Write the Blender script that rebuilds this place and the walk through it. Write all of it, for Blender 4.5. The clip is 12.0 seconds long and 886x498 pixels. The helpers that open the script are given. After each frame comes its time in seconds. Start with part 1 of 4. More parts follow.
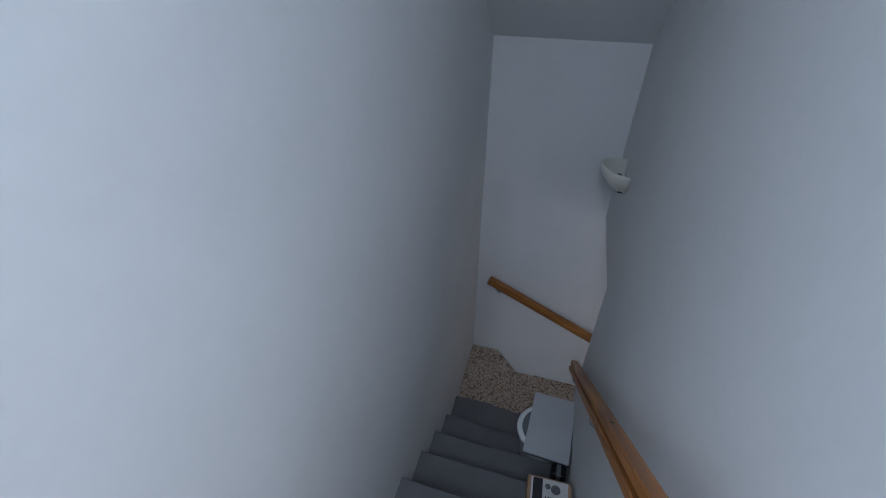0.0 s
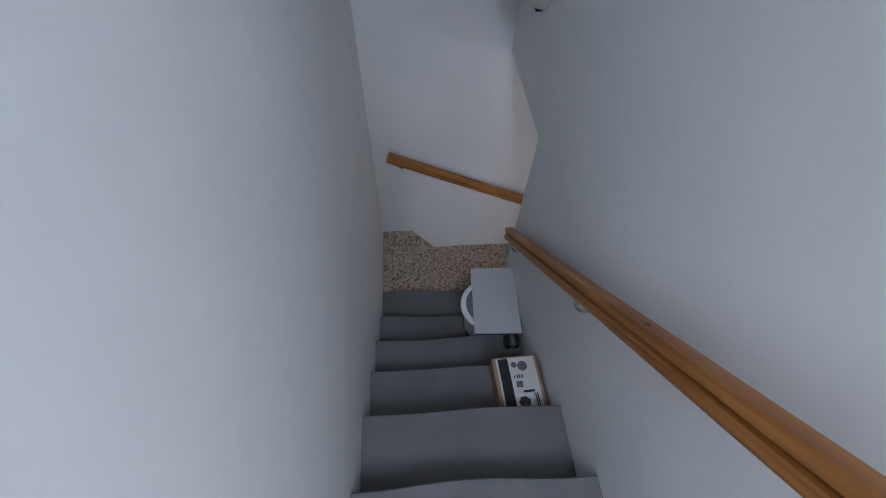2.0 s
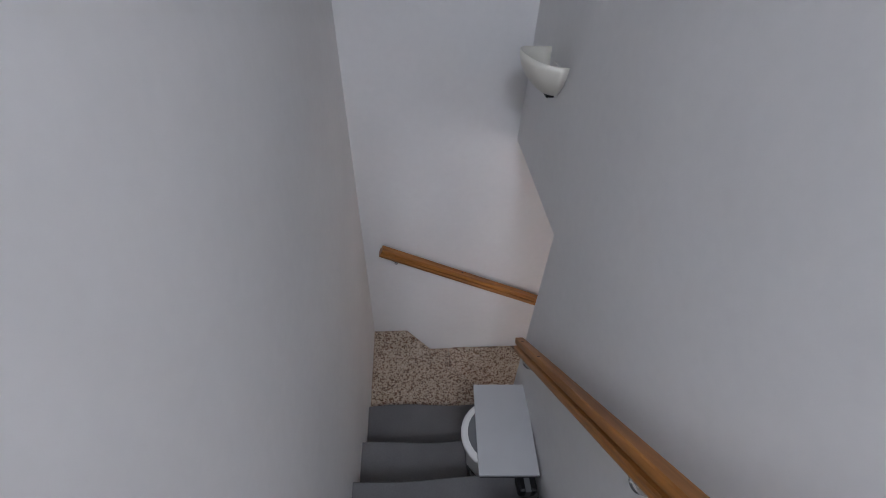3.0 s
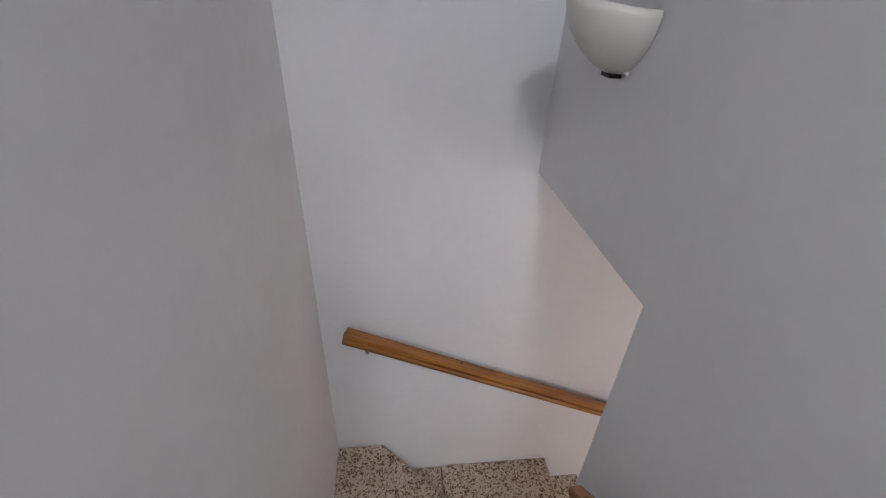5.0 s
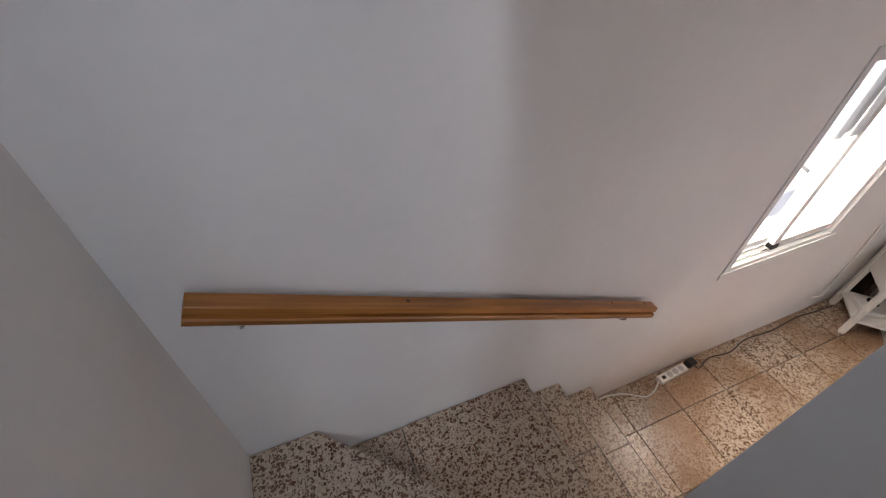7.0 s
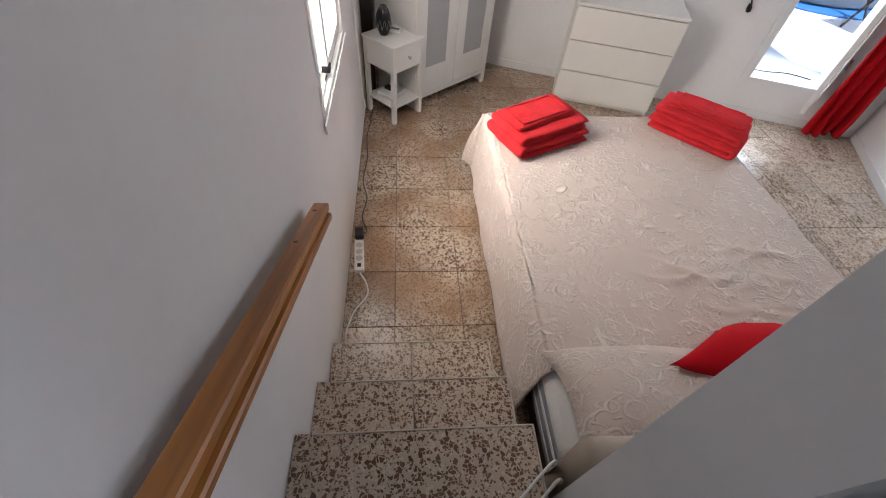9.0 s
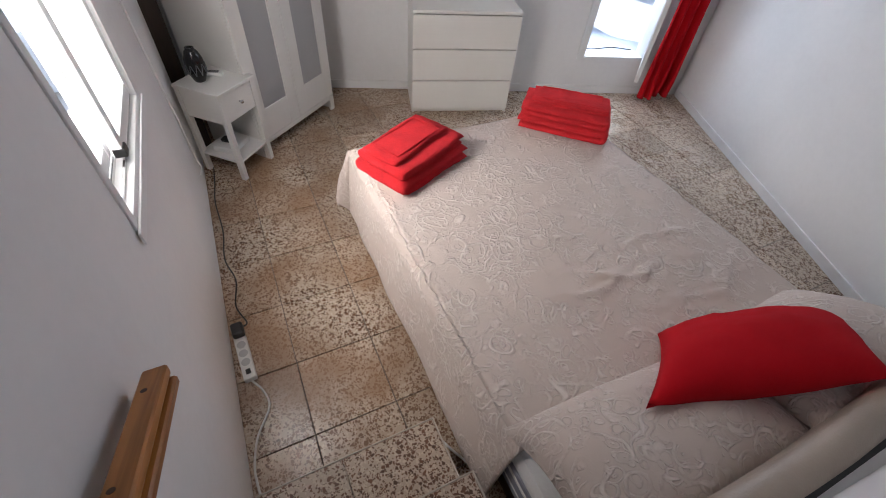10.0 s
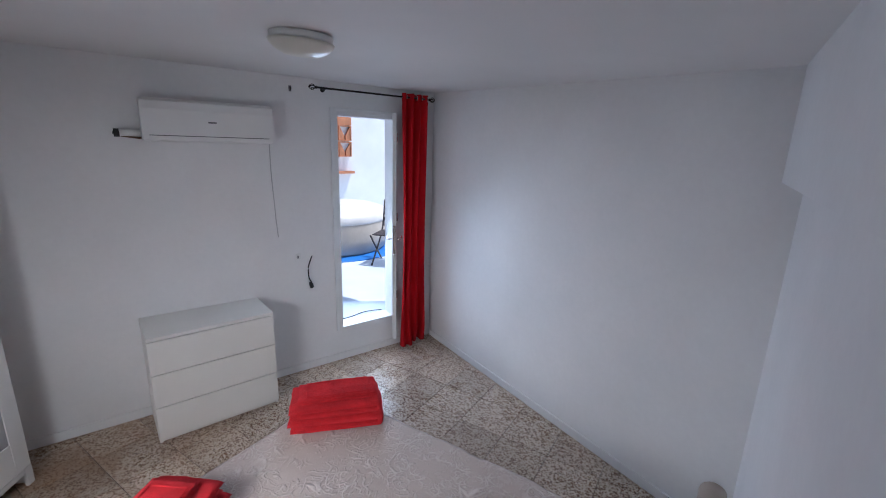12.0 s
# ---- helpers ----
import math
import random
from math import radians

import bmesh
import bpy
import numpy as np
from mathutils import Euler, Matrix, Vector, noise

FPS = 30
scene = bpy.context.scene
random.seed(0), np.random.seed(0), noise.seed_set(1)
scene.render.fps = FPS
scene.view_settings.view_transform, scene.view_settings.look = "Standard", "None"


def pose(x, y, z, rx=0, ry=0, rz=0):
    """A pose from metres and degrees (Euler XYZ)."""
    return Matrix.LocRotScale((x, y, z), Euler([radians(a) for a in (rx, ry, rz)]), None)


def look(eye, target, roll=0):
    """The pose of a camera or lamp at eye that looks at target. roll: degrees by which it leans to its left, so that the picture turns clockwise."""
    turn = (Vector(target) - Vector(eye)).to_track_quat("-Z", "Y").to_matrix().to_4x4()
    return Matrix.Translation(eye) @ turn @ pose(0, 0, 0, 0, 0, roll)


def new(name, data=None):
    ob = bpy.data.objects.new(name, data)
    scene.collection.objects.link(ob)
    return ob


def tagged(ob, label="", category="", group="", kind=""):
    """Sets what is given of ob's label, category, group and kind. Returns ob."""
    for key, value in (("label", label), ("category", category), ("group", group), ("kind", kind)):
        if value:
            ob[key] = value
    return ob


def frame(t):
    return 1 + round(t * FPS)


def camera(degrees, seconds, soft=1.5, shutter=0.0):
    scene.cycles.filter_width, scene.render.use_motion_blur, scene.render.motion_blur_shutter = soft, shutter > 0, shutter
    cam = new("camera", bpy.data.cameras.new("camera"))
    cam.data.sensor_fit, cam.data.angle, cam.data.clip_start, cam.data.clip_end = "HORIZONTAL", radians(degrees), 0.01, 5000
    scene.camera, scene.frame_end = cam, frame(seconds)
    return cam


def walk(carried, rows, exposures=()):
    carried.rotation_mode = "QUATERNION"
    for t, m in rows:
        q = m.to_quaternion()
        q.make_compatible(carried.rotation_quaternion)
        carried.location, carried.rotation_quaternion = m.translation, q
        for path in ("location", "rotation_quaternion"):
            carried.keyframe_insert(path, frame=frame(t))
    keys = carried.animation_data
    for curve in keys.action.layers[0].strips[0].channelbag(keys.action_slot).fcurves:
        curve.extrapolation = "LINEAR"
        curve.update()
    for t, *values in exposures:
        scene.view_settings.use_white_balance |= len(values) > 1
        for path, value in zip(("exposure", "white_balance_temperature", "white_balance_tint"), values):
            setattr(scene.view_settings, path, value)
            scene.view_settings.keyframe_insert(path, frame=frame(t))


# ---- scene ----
cam = camera(93.4, 12.0, soft=1.0)
EXPOSURES = [
    (0, -0.25, 5800, 10), (0.5, -0.25, 5800, 10), (1, -0.15, 5850, 10), (1.5, 0.08, 5900, 11), (2, 0.35, 6100, 12), (2.5, 0.42, 6500, 14), (3, 0.72, 6700, 17), (3.5, 0.88, 6900, 17), (5.5, 1.02, 7000, 18), (6.5, 0.7, 7000, 18), (8.5, 0.48, 6400, 13),
    (9, 0.55, 6350, 13), (9.5, 0.50, 6300, 13), (10, 0.28, 6050, 13), (10.5, -0.02, 5800, 13), (11, -0.05, 5650, 13), (11.5, 0.0, 5550, 13), (12, 0.0, 5450, 13),
]
PATH = [
    (0, (-0.332, -2.479, 3.746), (-0.802, -0.938, 2.561), 0.2),
    (0.5, (-0.357, -2.391, 3.69), (-0.518, -0.996, 2.266), -3.2),
    (1, (-0.426, -2.275, 3.615), (-0.509, -1.025, 2.057), -6.0),
    (1.5, (-0.498, -2.18, 3.551), (-0.427, -0.99, 1.945), -0.9),
    (2, (-0.528, -2.11, 3.485), (-0.411, -0.937, 1.869), 2.5),
    (2.5, (-0.506, -1.974, 3.336), (-0.384, -0.75, 1.759), 4.2),
    (3, (-0.487, -1.831, 3.295), (-0.369, -0.354, 1.952), 2.3),
    (3.5, (-0.467, -1.694, 3.193), (-0.228, -0.035, 2.102), 3.1),
    (5.5, (-0.493, -1.176, 2.732), (-0.292, 0.511, 1.676), 2.4),
    (6, (-0.467, -1.023, 2.591), (-0.287, 0.633, 1.485), 1.9),
    (6.5, (-0.444, -0.88, 2.481), (-0.15, 0.644, 1.221), 3.1),
    (6.7, (-0.432, -0.829, 2.444), (-0.013, 0.623, 1.134), 2.2),
    (8.3, (-0.255, -0.438, 1.968), (0.864, 0.178, 0.429), 2.4),
    (8.5, (-0.194, -0.39, 1.947), (1.049, -0.019, 0.425), 1.3),
    (9, (-0.058, -0.296, 1.841), (1.24, -0.488, 0.329), 6.2),
    (9.5, (0.13, -0.296, 1.763), (1.409, -0.58, 0.251), 6.3),
    (10, (0.296, -0.355, 1.763), (1.494, -1.028, 0.31), 5.4),
    (10.5, (0.361, -0.445, 1.81), (1.367, -1.523, 0.459), 4.0),
    (11, (0.35, -0.513, 1.932), (1.347, -1.868, 0.852), 2.8),
    (11.5, (0.334, -0.546, 1.991), (1.363, -2.08, 1.225), 1.0),
    (12, (0.343, -0.539, 2.032), (1.382, -2.182, 1.56), 1.7),
]
walk(cam, [(t, look(eye, target, roll)) for t, eye, target, roll in PATH], EXPOSURES)

# ---- world, sun, lamps ----
world = bpy.data.worlds.new("sky")
scene.world = world
world.use_nodes = True
wn = world.node_tree
sky = wn.nodes.new("ShaderNodeTexSky")
sky.sky_type = "NISHITA"
sky.sun_disc = False
SUN_EL, SUN_ROT = radians(66), radians(229)
sky.sun_elevation, sky.sun_rotation = SUN_EL, SUN_ROT
wn.nodes["Background"].inputs["Strength"].default_value = 0.15
wn.links.new(sky.outputs["Color"], wn.nodes["Background"].inputs["Color"])


def lamp(name, kind, m, energy, color, **kw):
    data = bpy.data.lights.new(name, kind)
    data.energy, data.color = energy, color
    for k, v in kw.items():
        if k == "size":
            data.size = v
        if k == "size_y":
            data.shape, data.size_y = "RECTANGLE", v
        if k == "spread":
            data.spread = v
        if k == "angle":
            data.angle = v
    ob = new(name, data)
    ob.matrix_world = m
    return ob


SUN_DIR = Vector((math.sin(SUN_ROT) * math.cos(SUN_EL), math.cos(SUN_ROT) * math.cos(SUN_EL), math.sin(SUN_EL)))
lamp("sun", "SUN", look(SUN_DIR * 30, (0, 0, 0)), 5.0, (1, 0.95, 0.88), angle=radians(0.5))
# daylight in the door and window openings
lamp("terrace_door_daylight", "AREA", look((3.20, -3.51, 1.30), (2.3, -2.75, 0.52)), 14.5, (0.80, 0.89, 1.0), size=0.5, size_y=1.85, spread=radians(140))
lamp("bedroom_window_daylight", "AREA", look((1.75, 0.20, 1.45), (2.10, -0.75, 0.36)), 20, (1.0, 0.92, 0.82), size=0.74, size_y=0.95, spread=radians(150))
# added fill lamp above the stairs, stands in for unseen bluish light upstairs
lamp("upstairs_fill", "AREA", look((-0.36, -3.25, 4.74), (-0.36, -3.0, 2.5)), 24, (0.76, 0.87, 1.0), size=0.6, size_y=0.9)


# ---- materials ----
def mat(name, col, rough=0.6, metal=0.0, var=0.08, scale=6.0, bump=0.0, bscale=80.0, fine=0.0, space="Object", spec=0.5, sheen=0.0):
    """Two scales of colour variation and a fine relief."""
    m = bpy.data.materials.new(name)
    m.use_nodes = True
    t = m.node_tree
    b = t.nodes["Principled BSDF"]
    b.inputs["Roughness"].default_value = rough
    b.inputs["Metallic"].default_value = metal
    b.inputs["Specular IOR Level"].default_value = spec
    if sheen:
        b.inputs["Sheen Weight"].default_value = sheen
        b.inputs["Sheen Tint"].default_value = (min(1, col[0] * 1.3), col[1] * 4 + 0.02, col[2] * 4 + 0.02, 1)
    if space == "Object":
        co = t.nodes.new("ShaderNodeTexCoord").outputs["Object"]
    else:
        co = t.nodes.new("ShaderNodeNewGeometry").outputs["Position"]
    n1 = t.nodes.new("ShaderNodeTexNoise")
    n1.inputs["Scale"].default_value, n1.inputs["Detail"].default_value = scale, 5
    n2 = t.nodes.new("ShaderNodeTexNoise")
    n2.inputs["Scale"].default_value, n2.inputs["Detail"].default_value = bscale, 3
    t.links.new(co, n1.inputs["Vector"])
    t.links.new(co, n2.inputs["Vector"])
    r = t.nodes.new("ShaderNodeMapRange")
    r.inputs["From Min"].default_value, r.inputs["From Max"].default_value = 0.3, 0.7
    r.inputs["To Min"].default_value, r.inputs["To Max"].default_value = 1 - var, 1 + var
    t.links.new(n1.outputs["Fac"], r.inputs["Value"])
    r2 = t.nodes.new("ShaderNodeMapRange")
    r2.inputs["From Min"].default_value, r2.inputs["From Max"].default_value = 0.3, 0.7
    r2.inputs["To Min"].default_value, r2.inputs["To Max"].default_value = 1 - fine, 1 + fine
    t.links.new(n2.outputs["Fac"], r2.inputs["Value"])
    mul = t.nodes.new("ShaderNodeMath")
    mul.operation = "MULTIPLY"
    t.links.new(r.outputs["Result"], mul.inputs[0])
    t.links.new(r2.outputs["Result"], mul.inputs[1])
    sc = t.nodes.new("ShaderNodeVectorMath")
    sc.operation = "SCALE"
    sc.inputs[0].default_value = col
    t.links.new(mul.outputs[0], sc.inputs["Scale"])
    t.links.new(sc.outputs[0], b.inputs["Base Color"])
    if bump:
        bp = t.nodes.new("ShaderNodeBump")
        bp.inputs["Strength"].default_value, bp.inputs["Distance"].default_value = bump, 0.01
        t.links.new(n2.outputs["Fac"], bp.inputs["Height"])
        t.links.new(bp.outputs["Normal"], b.inputs["Normal"])
    return m


def terrazzo(name, ground, chip, pale, scale=30.0, stain=0.0):
    m = bpy.data.materials.new(name)
    m.use_nodes = True
    t = m.node_tree
    b = t.nodes["Principled BSDF"]
    co = t.nodes.new("ShaderNodeNewGeometry").outputs["Position"]
    wob = t.nodes.new("ShaderNodeTexNoise")
    wob.inputs["Scale"].default_value = 40
    t.links.new(co, wob.inputs["Vector"])
    add = t.nodes.new("ShaderNodeVectorMath")
    add.operation = "MULTIPLY_ADD"
    add.inputs[1].default_value = (0.012, 0.012, 0.012)
    t.links.new(wob.outputs["Color"], add.inputs[0])
    t.links.new(co, add.inputs[2])

    def chips(sc, lo, hi, share):
        """Angular stone chips: some cells of a cell pattern, each drawn in from its border."""
        v = t.nodes.new("ShaderNodeTexVoronoi")
        v.inputs["Scale"].default_value = sc
        e = t.nodes.new("ShaderNodeTexVoronoi")
        e.feature = "DISTANCE_TO_EDGE"
        e.inputs["Scale"].default_value = sc
        t.links.new(add.outputs[0], v.inputs["Vector"])
        t.links.new(add.outputs[0], e.inputs["Vector"])
        sep = t.nodes.new("ShaderNodeSeparateColor")
        t.links.new(v.outputs["Color"], sep.inputs[0])
        r = t.nodes.new("ShaderNodeMapRange")
        r.inputs["From Min"].default_value, r.inputs["From Max"].default_value = lo, hi
        t.links.new(e.outputs["Distance"], r.inputs["Value"])
        gt = t.nodes.new("ShaderNodeMath")
        gt.operation = "LESS_THAN"
        gt.inputs[1].default_value = share
        t.links.new(sep.outputs[0], gt.inputs[0])
        mu = t.nodes.new("ShaderNodeMath")
        mu.operation = "MULTIPLY"
        t.links.new(r.outputs["Result"], mu.inputs[0])
        t.links.new(gt.outputs[0], mu.inputs[1])
        return mu.outputs[0], sep.outputs[1]

    big, tone = chips(scale * 1.0, 0.08, 0.12, 0.34)
    small, shade = chips(scale * 1.9, 0.07, 0.12, 0.34)
    light, _ = chips(scale * 1.4, 0.05, 0.10, 0.35)
    large = t.nodes.new("ShaderNodeTexNoise")
    large.inputs["Scale"].default_value, large.inputs["Detail"].default_value = 2.2, 6
    t.links.new(co, large.inputs["Vector"])

    def mix(fac, a, c):
        mx = t.nodes.new("ShaderNodeMix")
        mx.data_type = "RGBA"
        if isinstance(fac, float):
            mx.inputs["Factor"].default_value = fac
        else:
            t.links.new(fac, mx.inputs["Factor"])
        for s, i in ((a, 6), (c, 7)):
            if isinstance(s, tuple):
                mx.inputs[i].default_value = (*s, 1)
            else:
                t.links.new(s, mx.inputs[i])
        return mx.outputs[2]

    warm = (chip[0] * 1.9, chip[1] * 1.7, chip[2] * 1.5)
    chipcol = mix(tone, chip, warm)
    c = mix(light, ground, pale)
    c = mix(small, c, mix(shade, chip, warm))
    c = mix(big, c, chipcol)
    if stain:
        ramp = t.nodes.new("ShaderNodeMapRange")
        ramp.inputs["From Min"].default_value, ramp.inputs["From Max"].default_value = 0.40, 0.62
        ramp.inputs["To Max"].default_value = stain
        t.links.new(large.outputs["Fac"], ramp.inputs["Value"])
        where = t.nodes.new("ShaderNodeSeparateXYZ")
        t.links.new(co, where.inputs[0])
        side = t.nodes.new("ShaderNodeMapRange")
        side.inputs["From Min"].default_value, side.inputs["From Max"].default_value = -2.4, -1.0
        side.inputs["To Min"].default_value = 0.15
        t.links.new(where.outputs["Y"], side.inputs["Value"])
        worn = t.nodes.new("ShaderNodeMath")
        worn.operation = "MULTIPLY"
        t.links.new(ramp.outputs["Result"], worn.inputs[0])
        t.links.new(side.outputs["Result"], worn.inputs[1])
        c = mix(worn.outputs[0], c, (0.27, 0.15, 0.075))
    rnd = t.nodes.new("ShaderNodeObjectInfo")
    r = t.nodes.new("ShaderNodeMapRange")
    r.inputs["To Min"].default_value, r.inputs["To Max"].default_value = 0.85, 1.1
    t.links.new(rnd.outputs["Random"], r.inputs["Value"])
    sc = t.nodes.new("ShaderNodeVectorMath")
    sc.operation = "SCALE"
    t.links.new(c, sc.inputs[0])
    t.links.new(r.outputs["Result"], sc.inputs["Scale"])
    t.links.new(sc.outputs[0], b.inputs["Base Color"])
    rr = t.nodes.new("ShaderNodeMapRange")
    rr.inputs["To Min"].default_value, rr.inputs["To Max"].default_value = 0.16, 0.42
    t.links.new(large.outputs["Fac"], rr.inputs["Value"])
    t.links.new(rr.outputs["Result"], b.inputs["Roughness"])
    return m


def wood(name, dark, light_c, axis=0, scale=7.0, rough=0.35):
    m = bpy.data.materials.new(name)
    m.use_nodes = True
    t = m.node_tree
    b = t.nodes["Principled BSDF"]
    b.inputs["Roughness"].default_value = rough
    co = t.nodes.new("ShaderNodeTexCoord").outputs["Object"]
    mp = t.nodes.new("ShaderNodeMapping")
    s = [scale * 6] * 3
    s[axis] = scale * 0.35
    mp.inputs["Scale"].default_value = s
    t.links.new(co, mp.inputs["Vector"])
    n = t.nodes.new("ShaderNodeTexNoise")
    n.inputs["Scale"].default_value, n.inputs["Detail"].default_value, n.inputs["Distortion"].default_value = 1.0, 6, 0.6
    t.links.new(mp.outputs[0], n.inputs["Vector"])
    ramp = t.nodes.new("ShaderNodeValToRGB")
    ramp.color_ramp.elements[0].position, ramp.color_ramp.elements[0].color = 0.3, (*dark, 1)
    ramp.color_ramp.elements[1].position, ramp.color_ramp.elements[1].color = 0.7, (*light_c, 1)
    t.links.new(n.outputs["Fac"], ramp.inputs["Fac"])
    t.links.new(ramp.outputs["Color"], b.inputs["Base Color"])
    bp = t.nodes.new("ShaderNodeBump")
    bp.inputs["Strength"].default_value, bp.inputs["Distance"].default_value = 0.12, 0.004
    t.links.new(n.outputs["Fac"], bp.inputs["Height"])
    t.links.new(bp.outputs["Normal"], b.inputs["Normal"])
    return m


def glass(name, tint=(0.95, 0.98, 1.0), rough=0.0):
    m = bpy.data.materials.new(name)
    m.use_nodes = True
    b = m.node_tree.nodes["Principled BSDF"]
    b.inputs["Base Color"].default_value = (*tint, 1)
    b.inputs["Transmission Weight"].default_value = 1.0
    b.inputs["Roughness"].default_value = rough
    b.inputs["IOR"].default_value = 1.05
    return m


M_WALL = mat("painted_plaster", (0.78, 0.775, 0.77), 0.75, var=0.04, scale=1.6, bump=0.05, bscale=30, fine=0.012, space="World")
M_CEIL = mat("ceiling_paint", (0.76, 0.755, 0.75), 0.8, var=0.03, scale=1.2, bump=0.08, bscale=50, space="World")
M_TERR = terrazzo("terrazzo_tile", (0.56, 0.46, 0.355), (0.11, 0.065, 0.043), (0.66, 0.565, 0.455), 72, stain=0.8)
M_STEP = terrazzo("terrazzo_step", (0.55, 0.445, 0.345), (0.11, 0.060, 0.038), (0.65, 0.55, 0.435), 80)
M_EDGE = mat("worn_cement_edge", (0.60, 0.54, 0.46), 0.7, var=0.15, scale=20, bump=0.2)
M_GROUT = mat("grout", (0.15, 0.115, 0.09), 0.9, var=0.2, bump=0.2)
M_GREY = mat("grey_stair_paint", (0.142, 0.140, 0.142), 0.62, var=0.10, scale=5, bump=0.12, bscale=120, fine=0.05, space="World")
M_RAIL = wood("varnished_pine", (0.21, 0.072, 0.014), (0.50, 0.205, 0.048), 0, 6.0, 0.38)
M_WHITE = mat("white_lacquer", (0.76, 0.745, 0.70), 0.38, var=0.02, scale=3)
M_WHITEWOOD = mat("white_painted_wood", (0.76, 0.75, 0.72), 0.42, var=0.025, scale=4, bump=0.05, bscale=60)
M_PANEL = mat("grey_frosted_panel", (0.40, 0.40, 0.41), 0.35, var=0.03, scale=3)
M_RED = mat("red_towelling", (0.74, 0.028, 0.034), 0.95, var=0.14, scale=12, bump=1.0, bscale=300, fine=0.25, spec=0.1, sheen=0.45)
M_REDC = mat("red_cotton", (0.46, 0.006, 0.012), 0.9, var=0.10, scale=6, bump=0.35, bscale=500, fine=0.08, spec=0.12)
M_CURT = mat("red_curtain_cloth", (0.52, 0.006, 0.012), 0.85, spec=0.15, var=0.08, scale=5, bump=0.25, bscale=500, fine=0.06)
M_STEEL = mat("chrome_metal", (0.6, 0.6, 0.6), 0.2, 1.0, var=0.05)
M_BLACK = mat("black_plastic", (0.012, 0.012, 0.013), 0.4, var=0.15)
M_IRON = mat("black_iron", (0.015, 0.014, 0.014), 0.45, 0.6, var=0.2)
M_PLASTIC = mat("white_plastic", (0.78, 0.78, 0.76), 0.35, var=0.02)
M_HEAD = mat("beige_leatherette", (0.44, 0.37, 0.30), 0.42, var=0.08, scale=7, bump=0.15, bscale=160)
M_ALU = mat("white_aluminium", (0.74, 0.75, 0.75), 0.35, var=0.03)
M_GLASS = glass("window_glass")


M_KNOT = mat("knot", (0.06, 0.025, 0.01), 0.5, var=0.2)
M_OPAL = mat("opal_glass", (0.72, 0.70, 0.62), 0.3, var=0.04, scale=8)
M_GREYLINE = mat("grey_plastic", (0.16, 0.165, 0.17), 0.5, var=0.1)
M_GREYC = mat("pale_grey_plastic", (0.48, 0.48, 0.48), 0.5, var=0.06)
M_BOARD = mat("melamine_board", (0.50, 0.51, 0.52), 0.45, var=0.03, scale=5)
M_CARD = mat("cardboard", (0.36, 0.22, 0.13), 0.8, var=0.12, scale=14, bump=0.15, bscale=90)
M_PAPER = mat("printed_paper", (0.62, 0.60, 0.58), 0.3, var=0.05, scale=20)
M_INK = mat("dark_ink", (0.02, 0.02, 0.022), 0.4, var=0.1)
M_PRINT = mat("grey_ink", (0.13, 0.13, 0.13), 0.4, var=0.5, scale=160)
M_BROWNINK = mat("brown_ink", (0.10, 0.06, 0.035), 0.4, var=0.5, scale=90)
M_BROWN = mat("brown_wood", (0.10, 0.055, 0.03), 0.6, var=0.2, scale=10)
M_DARKBROWN = wood("dark_brown_grain", (0.010, 0.006, 0.004), (0.03, 0.016, 0.010), 2, 6.0, 0.5)
M_BAND = mat("grey_woven_band", (0.27, 0.27, 0.31), 0.7, var=0.08, scale=30, bump=0.2, bscale=200)
M_TICK = mat("mattress_ticking", (0.70, 0.69, 0.67), 0.8, var=0.04, scale=10, bump=0.3, bscale=60)
M_GLOSS = mat("black_glaze", (0.012, 0.011, 0.012), 0.15, var=0.2)
M_TERRACE = mat("terrace_paint", (0.55, 0.60, 0.66), 0.7, var=0.08, scale=2, bump=0.1, space="World")
M_RENDER = mat("white_render", (0.80, 0.79, 0.76), 0.85, var=0.05, scale=1.5, bump=0.2, bscale=40, space="World")
M_TUB = mat("beige_vinyl", (0.42, 0.36, 0.29), 0.5, var=0.08, scale=5, bump=0.1)
M_COVER = mat("pale_vinyl", (0.62, 0.58, 0.53), 0.5, var=0.06, scale=5)
M_BLUE = mat("blue_sheet", (0.03, 0.17, 0.50), 0.5, var=0.1)
M_CHAIR = mat("dark_chair_wood", (0.05, 0.035, 0.03), 0.5, var=0.2)
M_TERRA = mat("terracotta", (0.50, 0.20, 0.09), 0.8, var=0.15, scale=8)


